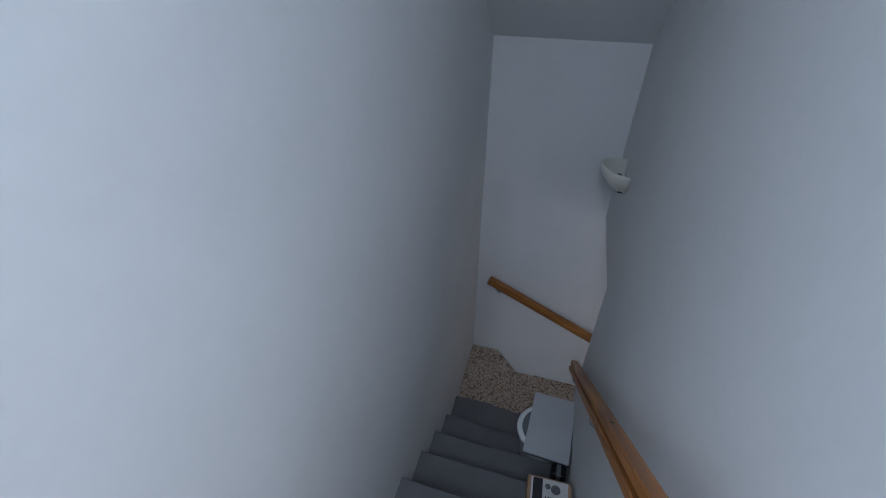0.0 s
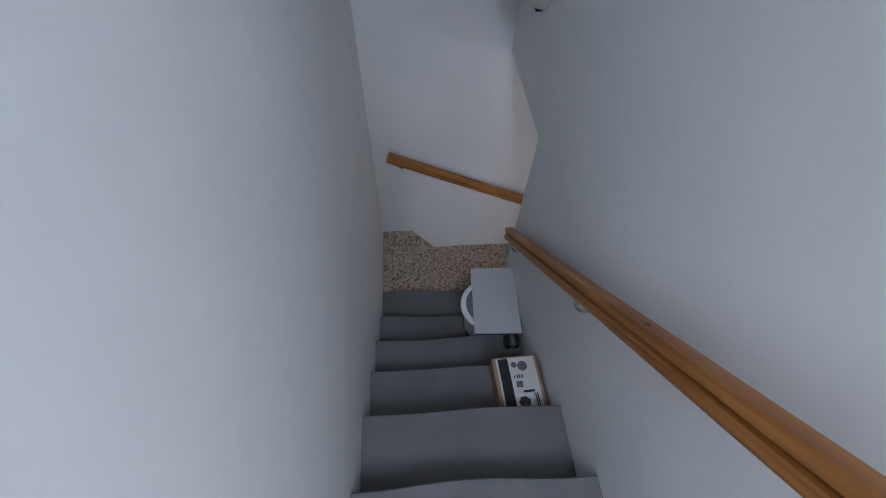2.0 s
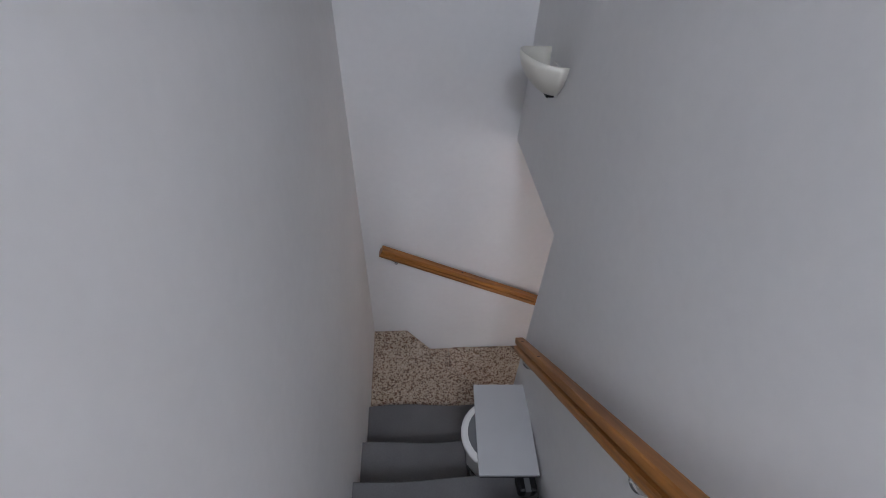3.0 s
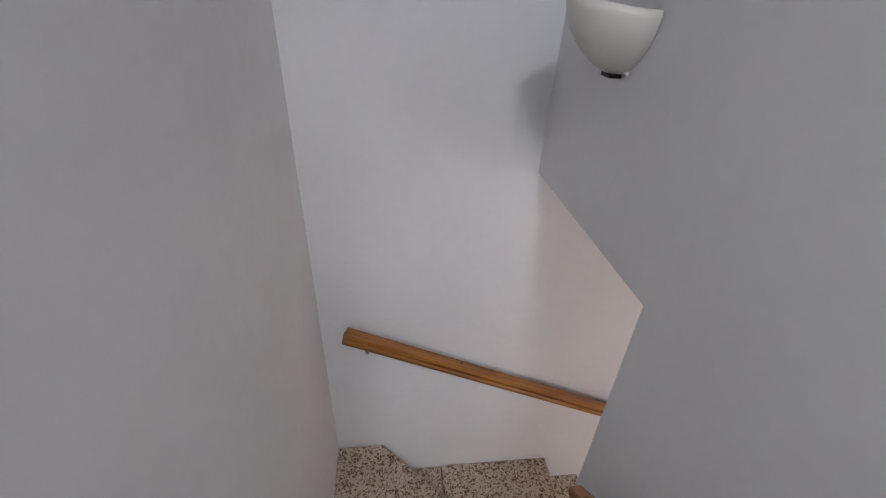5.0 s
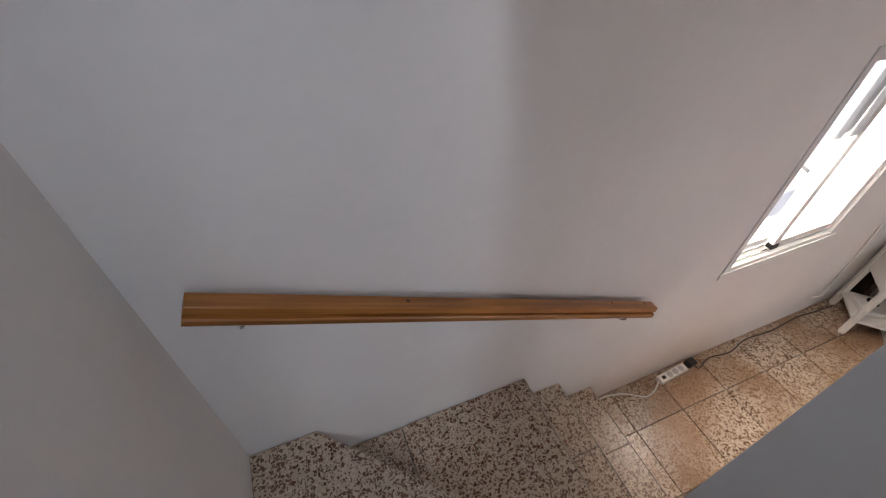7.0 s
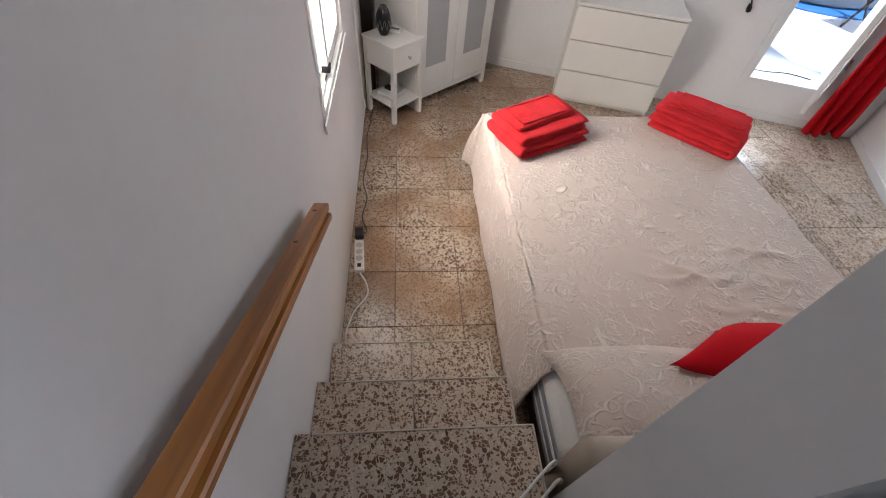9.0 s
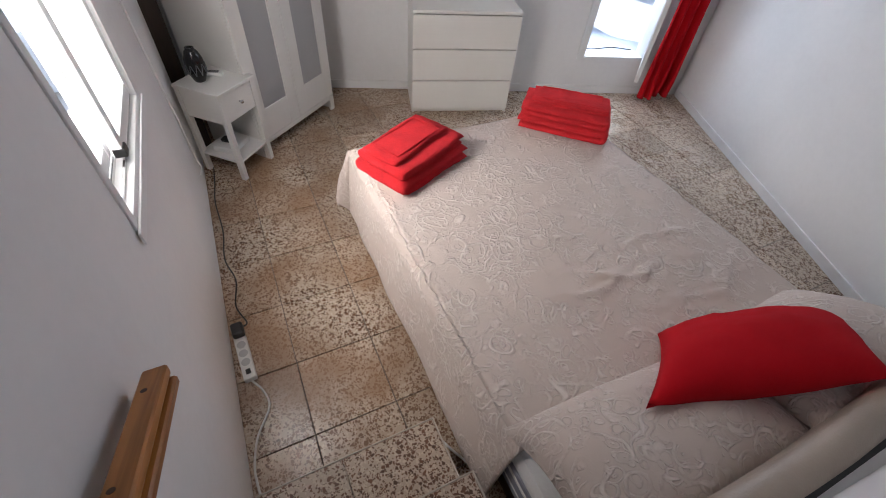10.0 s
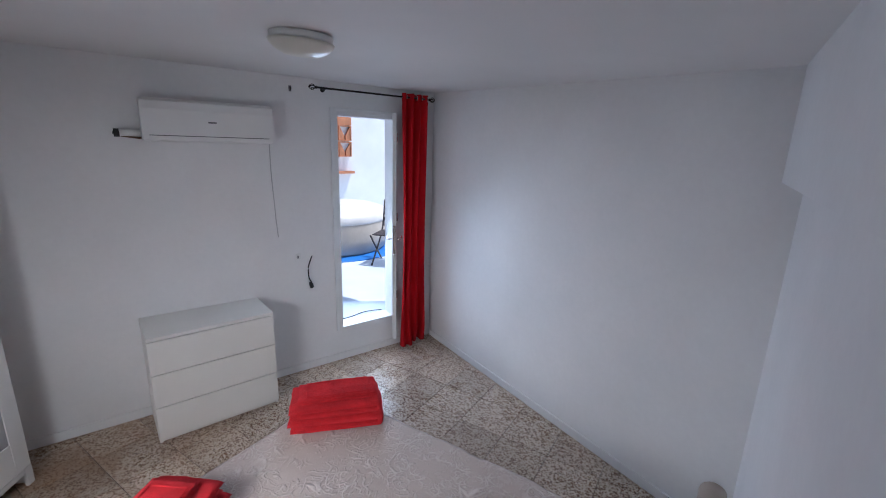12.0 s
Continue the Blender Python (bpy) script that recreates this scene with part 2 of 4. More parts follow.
def damask():
    """Cream cloth with a raised scrolling pattern, pinkish between the raised threads."""
    m = bpy.data.materials.new("cream_damask")
    m.use_nodes = True
    t = m.node_tree
    b = t.nodes["Principled BSDF"]
    b.inputs["Roughness"].default_value = 0.8
    b.inputs["Sheen Weight"].default_value = 0.15
    co = t.nodes.new("ShaderNodeTexCoord").outputs["Object"]
    w = t.nodes.new("ShaderNodeTexNoise")
    w.inputs["Scale"].default_value = 7
    t.links.new(co, w.inputs["Vector"])
    add = t.nodes.new("ShaderNodeVectorMath")
    add.operation = "MULTIPLY_ADD"
    add.inputs[1].default_value = (0.10, 0.10, 0.10)
    t.links.new(w.outputs["Color"], add.inputs[0])
    t.links.new(co, add.inputs[2])
    v = t.nodes.new("ShaderNodeTexVoronoi")
    v.inputs["Scale"].default_value = 8.5
    t.links.new(add.outputs[0], v.inputs["Vector"])
    rings = t.nodes.new("ShaderNodeMath")
    rings.operation = "SINE"
    k = t.nodes.new("ShaderNodeMath")
    k.operation = "MULTIPLY"
    k.inputs[1].default_value = 24
    t.links.new(v.outputs["Distance"], k.inputs[0])
    t.links.new(k.outputs[0], rings.inputs[0])
    patch = t.nodes.new("ShaderNodeTexNoise")
    patch.inputs["Scale"].default_value, patch.inputs["Detail"].default_value = 10, 5
    t.links.new(co, patch.inputs["Vector"])
    pr = t.nodes.new("ShaderNodeMapRange")
    pr.inputs["From Min"].default_value, pr.inputs["From Max"].default_value = 0.40, 0.50
    t.links.new(patch.outputs["Fac"], pr.inputs["Value"])
    edge = t.nodes.new("ShaderNodeMapRange")
    edge.inputs["From Min"].default_value, edge.inputs["From Max"].default_value = 0.55, 0.9
    t.links.new(rings.outputs[0], edge.inputs["Value"])
    lift = t.nodes.new("ShaderNodeMath")
    lift.operation = "MULTIPLY"
    v2 = t.nodes.new("ShaderNodeTexVoronoi")
    v2.inputs["Scale"].default_value = 27
    t.links.new(add.outputs[0], v2.inputs["Vector"])
    k2 = t.nodes.new("ShaderNodeMath")
    k2.operation = "MULTIPLY"
    k2.inputs[1].default_value = 16
    t.links.new(v2.outputs["Distance"], k2.inputs[0])
    s2 = t.nodes.new("ShaderNodeMath")
    s2.operation = "SINE"
    t.links.new(k2.outputs[0], s2.inputs[0])
    e2 = t.nodes.new("ShaderNodeMapRange")
    e2.inputs["From Min"].default_value, e2.inputs["From Max"].default_value = 0.4, 0.85
    e2.inputs["To Max"].default_value = 0.75
    t.links.new(s2.outputs[0], e2.inputs["Value"])
    both = t.nodes.new("ShaderNodeMath")
    both.operation = "MAXIMUM"
    t.links.new(edge.outputs["Result"], both.inputs[0])
    t.links.new(e2.outputs["Result"], both.inputs[1])
    t.links.new(both.outputs[0], lift.inputs[0])
    t.links.new(pr.outputs["Result"], lift.inputs[1])
    broken = t.nodes.new("ShaderNodeTexNoise")
    broken.inputs["Scale"].default_value, broken.inputs["Detail"].default_value = 19, 3
    t.links.new(co, broken.inputs["Vector"])
    br = t.nodes.new("ShaderNodeMapRange")
    br.inputs["From Min"].default_value, br.inputs["From Max"].default_value = 0.40, 0.58
    br.inputs["To Min"].default_value = 0.25
    t.links.new(broken.outputs["Fac"], br.inputs["Value"])
    worn = t.nodes.new("ShaderNodeMath")
    worn.operation = "MULTIPLY"
    t.links.new(lift.outputs[0], worn.inputs[0])
    t.links.new(br.outputs["Result"], worn.inputs[1])
    lift = worn
    weave = t.nodes.new("ShaderNodeTexNoise")
    weave.inputs["Scale"].default_value = 500
    t.links.new(co, weave.inputs["Vector"])
    hsum = t.nodes.new("ShaderNodeMath")
    hsum.operation = "MULTIPLY_ADD"
    hsum.inputs[1].default_value = 0.12
    t.links.new(weave.outputs["Fac"], hsum.inputs[0])
    t.links.new(lift.outputs[0], hsum.inputs[2])
    bp = t.nodes.new("ShaderNodeBump")
    bp.inputs["Strength"].default_value, bp.inputs["Distance"].default_value = 0.95, 0.007
    t.links.new(hsum.outputs[0], bp.inputs["Height"])
    t.links.new(bp.outputs["Normal"], b.inputs["Normal"])
    mx = t.nodes.new("ShaderNodeMix")
    mx.data_type = "RGBA"
    mx.inputs[6].default_value, mx.inputs[7].default_value = (0.59, 0.495, 0.435, 1), (0.715, 0.635, 0.57, 1)
    t.links.new(lift.outputs[0], mx.inputs["Factor"])
    t.links.new(mx.outputs[2], b.inputs["Base Color"])
    b.inputs["Specular IOR Level"].default_value = 0.25
    return m


M_DAMASK = damask()


# ---- mesh helpers ----
def part(name, bm, material, parent=None, label="", smooth=False):
    me = bpy.data.meshes.new(name)
    bmesh.ops.recalc_face_normals(bm, faces=bm.faces)
    bm.to_mesh(me)
    bm.free()
    me.materials.append(material)
    if smooth:
        for p in me.polygons:
            p.use_smooth = True
    ob = new(name, me)
    if parent is not None:
        ob.parent = parent
    if label:
        ob["label"] = label
    return ob


def box(bm, x0, x1, y0, y1, z0, z1, bevel=0.0, m=None):
    r = bmesh.ops.create_cube(bm, size=1.0)
    vs = r["verts"]
    bmesh.ops.scale(bm, vec=(x1 - x0, y1 - y0, z1 - z0), verts=vs)
    bmesh.ops.translate(bm, vec=((x0 + x1) / 2, (y0 + y1) / 2, (z0 + z1) / 2), verts=vs)
    if bevel:
        es = list({e for v in vs for e in v.link_edges})
        r = bmesh.ops.bevel(bm, geom=es, offset=bevel, segments=2, profile=0.5, affect="EDGES")
        vs = list({v for f in r["faces"] for v in f.verts} | {v for v in vs if v.is_valid})
    if m is not None:
        bmesh.ops.transform(bm, matrix=m, verts=[v for v in vs if v.is_valid])
    return bm


def B(*a, bevel=0.0, m=None):
    return box(bmesh.new(), *a, bevel=bevel, m=m)


def prism(bm, poly, z0, z1):
    """poly: plan corners; z0 and z1 numbers or functions of x, y."""
    f0 = z0 if callable(z0) else (lambda x, y: z0)
    f1 = z1 if callable(z1) else (lambda x, y: z1)
    lo = [bm.verts.new((x, y, f0(x, y))) for x, y in poly]
    hi = [bm.verts.new((x, y, f1(x, y))) for x, y in poly]
    bm.faces.new(lo)
    bm.faces.new(hi)
    n = len(poly)
    for i in range(n):
        bm.faces.new((lo[i], lo[(i + 1) % n], hi[(i + 1) % n], hi[i]))
    return bm


def lathe(profile, seg=24, m=None, bm=None):
    """profile: (radius, height) from below to above."""
    bm = bm or bmesh.new()
    rings = []
    for r, z in profile:
        rings.append([bm.verts.new((r * math.cos(2 * math.pi * i / seg), r * math.sin(2 * math.pi * i / seg), z)) for i in range(seg)])
    for a, b in zip(rings, rings[1:]):
        for i in range(seg):
            bm.faces.new((a[i], a[(i + 1) % seg], b[(i + 1) % seg], b[i]))
    bm.faces.new(rings[0])
    bm.faces.new(rings[-1])
    if m is not None:
        bmesh.ops.transform(bm, matrix=m, verts=bm.verts)
    return bm


def tube(points, radius, seg=8, bm=None):
    """A round bar or cable along points, smoothed."""
    bm = bm or bmesh.new()
    pts = [Vector(p) for p in points]
    if len(pts) > 2:
        out = []
        for i in range(len(pts) - 1):
            p0, p1, p2, p3 = pts[max(i - 1, 0)], pts[i], pts[i + 1], pts[min(i + 2, len(pts) - 1)]
            for k in range(6):
                t = k / 6
                out.append(0.5 * ((2 * p1) + (p2 - p0) * t + (2 * p0 - 5 * p1 + 4 * p2 - p3) * t * t + (3 * p1 - p0 - 3 * p2 + p3) * t ** 3))
        pts = out + [pts[-1]]
    rings, up = [], Vector((0, 0, 1))
    for i, p in enumerate(pts):
        d = (pts[min(i + 1, len(pts) - 1)] - pts[max(i - 1, 0)]).normalized()
        s = d.cross(up)
        if s.length < 0.1:
            s = d.cross(Vector((1, 0, 0)))
        s.normalize()
        u = s.cross(d)
        rings.append([bm.verts.new(p + radius * (s * math.cos(2 * math.pi * k / seg) + u * math.sin(2 * math.pi * k / seg))) for k in range(seg)])
    for a, b in zip(rings, rings[1:]):
        for k in range(seg):
            bm.faces.new((a[k], a[(k + 1) % seg], b[(k + 1) % seg], b[k]))
    bm.faces.new(rings[0])
    bm.faces.new(rings[-1])
    return bm


def sweep(profile, length, bm=None):
    """A closed outline in y, z pushed along x from 0 to length."""
    bm = bm or bmesh.new()
    a = [bm.verts.new((0, y, z)) for y, z in profile]
    b = [bm.verts.new((length, y, z)) for y, z in profile]
    n = len(profile)
    for i in range(n):
        bm.faces.new((a[i], a[(i + 1) % n], b[(i + 1) % n], b[i]))
    bm.faces.new(a)
    bm.faces.new(b)
    return bm


def thing(name, m, label, category, group="", kind=""):
    e = new(name)
    e.empty_display_size = 0.1
    e.matrix_world = m
    return tagged(e, label, category, group, kind)


# ---- the plan ----
LAND, TOP, UPTOP = 0.62, 3.34, 4.67   # landing, stairwell ceiling at its foot and upstairs


def ceil_z(x, y):
    return 2.355 + 0.042 * x - 0.018 * y


def left_x(y):
    return -0.805 - 0.0245 * y      # stair wall, slightly out of square


CORNER = Vector((2.79, -4.08))
FU = Vector((0.347, 0.938))        # along the terrace wall, from the corner
FN = Vector((0.938, -0.347))       # out of the room


def fw(u, n=0.0):
    p = CORNER + FU * u + FN * n
    return p.x, p.y


FAR = Matrix(((-FU.x, -FN.x, 0, CORNER.x), (-FU.y, -FN.y, 0, CORNER.y), (0, 0, 1, 0), (0, 0, 0, 1)))
# in FAR: x runs from the corner backwards (negative u), y into the room, z up
DOOR_U0, DOOR_U1, SILL, HEAD = 0.385, 0.995, 0.315, 2.305
WX0, WX1, WZ0, WZ1 = 1.355, 2.145, 0.925, 1.95

# left wall: stairwell's end wall and the bedroom's window wall in one
bm = bmesh.new()
box(bm, -1.0, WX0, 0, 0.22, 0, TOP)
box(bm, WX0, WX1, 0, 0.22, 0, WZ0)
box(bm, WX0, WX1, 0, 0.22, WZ1, TOP)
box(bm, WX1, 4.6, 0, 0.22, 0, TOP)
tagged(part("wall_north", bm, M_WALL), "white painted plaster wall with a window opening", "wall", kind="structure")
# stair wall on the west side
bm = prism(bmesh.new(), [(left_x(0), 0), (left_x(-4.6), -4.6), (-1.0, -4.6), (-1.0, 0)], 0, UPTOP + 0.1)
tagged(part("wall_west", bm, M_WALL), "white painted plaster stairwell wall", "wall", kind="structure")
# wall between stairs and bedroom, thinner under the stairs' upper flight
between = thing("wall_between", Matrix(), "white painted wall between stairs and bedroom", "wall", kind="structure")
for plan, z0, z1 in (
    ([(0.001, -0.712), (0.152, -0.712), (0.005, -2.93), (0, -2.93)], 0, 1.925),
    ([(0, -0.712), (0.15, -0.712), (0.085, -2.93), (0, -2.93)], 1.925, 2.55),
    ([(0, 0), (0.15, 0), (0.15, -0.712), (0, -0.712)], 2.338, 3.9),
    ([(0, -0.712), (0.15, -0.712), (0.12, -4.6), (0, -4.6)], 2.55, UPTOP + 0.1),
):
    part("wall_panel", prism(bmesh.new(), plan, z0, z1), M_WALL, between)
# bedroom's south wall
S0, S1 = Vector((0.0, -2.905)), CORNER - FU * 0.055
sd = (S1 - S0).normalized()
sn = Vector((sd.y, -sd.x))
bm = prism(bmesh.new(), [tuple(S0 - sd * 0.2), tuple(S1 + sd * 0.2), tuple(S1 + sd * 0.2 + sn * 0.2), tuple(S0 - sd * 0.2 + sn * 0.2)], 0, 2.88)
tagged(part("wall_south", bm, M_WALL), "white painted bedroom wall with a low skirting", "wall", kind="structure")
# terrace wall with the door opening
bm = bmesh.new()
for u0, u1, z0, z1 in ((-0.2, DOOR_U0, 0, 2.9), (DOOR_U0, DOOR_U1, 0, SILL), (DOOR_U0, DOOR_U1, HEAD, 2.9), (DOOR_U1, 4.6, 0, 2.9)):
    prism(bm, [fw(u0), fw(u1), fw(u1, 0.2), fw(u0, 0.2)], z0, z1)
tagged(part("wall_east", bm, M_WALL), "white painted wall with a narrow terrace door", "wall", kind="structure")
# bedroom ceiling, slightly sloping
bm = prism(bmesh.new(), [(0.15, 0.0), (4.5, 0.0), (4.3, -4.5), (0.01, -4.5), (0.01, -0.72), (0.15, -0.72)], ceil_z, lambda x, y: ceil_z(x, y) + 0.15)
tagged(part("ceiling", bm, M_CEIL), "white painted gently sloping bedroom ceiling", "ceiling", kind="structure")
# stairwell ceiling rises with the stairs
bm = prism(bmesh.new(), [(-1.0, 0.0), (0.15, 0.0), (0.15, -1.9), (-1.0, -1.9)], lambda x, y: TOP - 0.7 * y, lambda x, y: TOP - 0.7 * y + 0.15)
# flat ceiling upstairs, with a hole added to hold the fill lamp
for x0, x1, y0, y1 in ((-1.0, 0.15, -1.9, -2.75), (-1.0, 0.15, -3.75, -4.8), (-1.0, -0.68, -2.75, -3.75), (-0.04, 0.15, -2.75, -3.75)):
    prism(bm, [(x0, y0), (x1, y0), (x1, y1), (x0, y1)], UPTOP, UPTOP + 0.15)
tagged(part("ceiling_stairwell", bm, M_CEIL), "white painted sloping stairwell ceiling with an opening added for the fill lamp", "ceiling", kind="structure")
# upstairs end wall, behind the start of the walk
bm = B(-1.0, 0.2, -4.8, -4.6, 2.4, UPTOP)
tagged(part("wall_upstairs", bm, M_WALL), "white painted plaster wall upstairs", "wall", kind="structure")

# bedroom floor and its tiles
tagged(part("floor", B(-0.9, 4.8, -4.7, 0.2, -0.2, -0.012), M_GROUT), "terrazzo tiled bedroom floor in tan and brown", "floor", kind="structure")
floor = bpy.data.objects["floor"]

# ---- stairs ----
stairs = thing("staircase", Matrix(), "narrow staircase, grey painted above and terrazzo at the foot", "staircase", kind="structure")
# grey steps: nosing's y and tread height
GREY = [(-0.615, 0.935), (-0.918, 1.141), (-1.176, 1.374), (-1.418, 1.585), (-1.677, 1.833), (-1.945, 2.041), (-2.20, 2.262), (-2.46, 2.48)]
for i, (y, z) in enumerate(GREY):
    y1 = GREY[i + 1][0] if i + 1 < len(GREY) else -4.6
    z0 = 0.0 if i < 4 else z - 0.6
    bm = bmesh.new()
    # tread with a slightly wavy worn nosing
    n = 12
    xa, xb = left_x(y) + 0.001, -0.001
    rows = []
    for k in range(n + 1):
        f = k / n
        x = xa + (xb - xa) * f
        w = 0.006 * math.sin(2.3 * f * math.pi + i) + 0.004 * math.sin(7 * f + 2 * i)
        rows.append([bm.verts.new(q) for q in ((x, y1 - 0.01, z), (x, y + w, z), (x, y + w + 0.004, z - 0.006), (x, y + w, z - 0.03), (x, y - 0.008, z - 0.034), (x, y - 0.008, z0), (x, y1 - 0.01, z0))])
    for a, b in zip(rows, rows[1:]):
        for q in range(7):
            bm.faces.new((a[q], a[(q + 1) % 7], b[(q + 1) % 7], b[q]))
    bm.faces.new(rows[0])
    bm.faces.new(rows[-1])
    part("grey_step", bm, M_GREY, stairs, "dark grey painted step")


def slab_step(poly, z, z0, label=""):
    """A terrazzo tread slab on its riser."""
    bm = prism(bmesh.new(), poly, z - 0.03, z)
    bmesh.ops.bevel(bm, geom=[e for e in bm.edges if all(v.co.z > z - 0.001 for v in e.verts)], offset=0.004, segments=2, affect="EDGES")
    t = part("tread", bm, M_STEP, stairs, label)
    cx, cy = sum(p[0] for p in poly) / len(poly), sum(p[1] for p in poly) / len(poly)
    bm = prism(bmesh.new(), [(cx + (x - cx) * 0.985, cy + (y - cy) * 0.985) for x, y in poly], z0, z - 0.031)
    part("riser", bm, M_STEP, stairs)
    return t


J = 0.003
# corner step, cut by the slanting nosing
slab_step([(left_x(0), -J), (-0.575, -J), (-0.02, -0.55), (-0.02, -0.628), (left_x(-0.62), -0.628)], 0.852, 0.5)
# landing in two slabs
slab_step([(-0.80, -0.62), (-0.79, -J), (-0.27, -J), (-0.27, -0.665)], LAND, 0.3)
slab_step([(-0.267, -0.665), (-0.267, -J), (0.32, -J), (0.32, -0.665)], LAND, 0.3)
for x0, x1, z in ((0.28, 0.552, 0.422), (0.51, 0.815, 0.205)):
    slab_step([(x0, -0.33), (x0, -J), (x1, -J), (x1, -0.33)], z, 0.0)
    slab_step([(x0, -0.668), (x0, -0.333), (x1, -0.333), (x1, -0.668)], z, 0.0)
# narrow terrazzo strips where treads meet the wall
for x1, y0, z in ((0.32, -0.665, LAND), (0.552, -0.668, 0.422), (0.815, -0.668, 0.205)):
    part("nosing_edge", B(x1 + 0.0005, x1 + 0.005, y0, -0.046, z - 0.024, z - 0.0005, bevel=0.001), M_EDGE, stairs, "pale worn edge of the tread")
    part("nosing_edge", B(x1 - 0.24, x1 + 0.005, y0 - 0.006, y0 - 0.0005, z - 0.024, z - 0.0005, bevel=0.001), M_EDGE, stairs, "pale worn edge of the tread")
for x0, x1, z in ((-0.24, 0.322, LAND), (0.325, 0.554, 0.422), (0.557, 0.817, 0.205)):
    part("edge_strip", B(x0, x1, -0.044, -0.002, z + 0.0005, z + 0.005, bevel=0.0015), M_STEP, stairs, "narrow terrazzo strip along the wall")

# ---- rails ----
half = [(0.016, -0.034), (0.024, -0.030), (0.0285, -0.022), (0.0285, -0.008), (0.025, -0.003), (0.0130, -0.0015), (0.0130, 0.0035), (0.0210, 0.006), (0.0222, 0.012), (0.0215, 0.028), (0.018, 0.032)]
RAILP = half + [(-y, z) for y, z in reversed(half)]


def handrail(a, b, wall_dir, brackets, label, wide, tall):
    a, b, w = Vector(a), Vector(b), Vector(wall_dir)
    d = b - a
    x = d.normalized()
    y = Vector((0, 0, 1)).cross(x).normalized()
    z = x.cross(y)
    m = Matrix(((x.x, y.x, z.x, a.x), (x.y, y.y, z.y, a.y), (x.z, y.z, z.z, a.z), (0, 0, 0, 1)))
    e = thing("handrail", m, label, "handrail")
    part("rail", sweep([(p * wide, q * tall) for p, q in RAILP], d.length), M_RAIL, e)
    # dark knots and plugged screw holes on the top face
    for s in (0.30, 0.83, 0.96):
        part("knot", lathe([(0.006, 0.0), (0.006, 0.0012)], 10, Matrix.Translation((d.length * s, 0.008 * math.sin(9 * s), 0.0315 * tall))), M_KNOT, e, "dark knot in the wood")
    inv = m.inverted()
    for s in brackets:
        p = a + d * s
        gap = abs(p.dot(w)) - 0.001
        pts = [p + z * -0.034, p + z * -0.062 + w * 0.003, p + z * -0.078 + w * 0.022, p + z * -0.08 + w * (gap - 0.006)]
        br = part("bracket", tube([inv @ q for q in pts], 0.006), M_STEEL, e, "small steel bracket", True)
        wq = m.to_3x3().inverted() @ w
        rot = Vector((0, 0, 1)).rotation_difference(-wq).to_matrix().to_4x4()
        part("rosette", lathe([(0.024, 0), (0.024, 0.004), (0.018, 0.008)], 16, Matrix.Translation(inv @ (p + z * -0.08 + w * gap)) @ rot), M_STEEL, br)
    return e


handrail((-0.098, -2.224, 3.128), (-0.063, -0.812, 1.812), (1, 0, 0), (0.03, 0.5, 0.96), "varnished pine handrail on the stair wall", 0.83, 0.97)
handrail((-0.70, -0.060, 1.677), (0.862, -0.054, 0.942), (0, 1, 0), (0.07, 0.93), "varnished pine handrail on the end wall", 1.04, 0.88)

# ---- wall sconce over the stairs ----
sc = thing("wall_sconce", Matrix.Translation((0, -0.385, 2.722)) @ Matrix.Diagonal((0.88, 0.76, 0.80, 1)), "cream glass half-bowl wall lamp, switched off", "wall lamp")
bm = bmesh.new()
rings = []
for k in range(9):
    f = k / 8
    r = 0.035 + 0.115 * math.sin(f * math.pi / 2) ** 0.9
    rings.append([bm.verts.new((-r * math.sin(a) * (1.0 + 0.05 * f) - 0.004, 1.0 * r * math.cos(a), 0.165 * f ** 1.25 - 0.012 * f * math.cos(2 * a))) for a in [math.pi * i / 16 for i in range(17)]])
for a, b in zip(rings, rings[1:]):
    for i in range(16):
        bm.faces.new((a[i], a[i + 1], b[i + 1], b[i]))
bm.faces.new(rings[0])
sh = part("shade", bm, M_OPAL, sc, smooth=True)
so = sh.modifiers.new("thickness", "SOLIDIFY")
so.thickness = 0.006
part("backplate", B(-0.010, -0.001, -0.06, 0.06, 0.0, 0.12, bevel=0.003), M_PLASTIC, sc)
part("clip", B(-0.036, -0.004, -0.028, 0.028, -0.012, -0.001, bevel=0.002), M_BLACK, sc, "dark metal clip under the shade")
part("lamp_holder", lathe([(0.018, 0.05), (0.018, 0.10), (0.014, 0.105)], 14, Matrix.Translation((-0.05, 0, 0))), M_BLACK, sc)

# ---- things left on the stairs ----
tub = thing("round_tub", Matrix.Translation((-0.158, -1.035, 1.142)), "round white plastic tub standing on the stairs", "tub")
part("body", lathe([(0.105, 0), (0.11, 0.02), (0.135, 0.30), (0.14, 0.325)], 32), M_PLASTIC, tub, smooth=True)
part("rim", lathe([(0.14, 0.312), (0.152, 0.315), (0.154, 0.33), (0.146, 0.337), (0.13, 0.336)], 32), M_PLASTIC, tub, smooth=True)
part("lid_ring", lathe([(0.124, 0.335), (0.124, 0.339), (0.118, 0.340)], 32), M_GREYLINE, tub, "grey ring on the lid")
part("base", B(-0.11, 0.13, -0.125, 0.10, -0.001, 0.10, bevel=0.01), M_BLACK, tub, "black base")
bd = thing("white_board", Matrix.Translation((-0.123, -1.015, 1.482)) @ pose(0, 0, 0, -2.5, -2, -3), "flat white panel with dark edges lying on the tub", "board")
part("panel", B(-0.122, 0.122, -0.205, 0.205, 0.003, 0.016, bevel=0.002), M_BOARD, bd)
part("underside", B(-0.119, 0.125, -0.208, 0.202, 0.0, 0.0025), M_BLACK, bd, "dark edge of the panel")

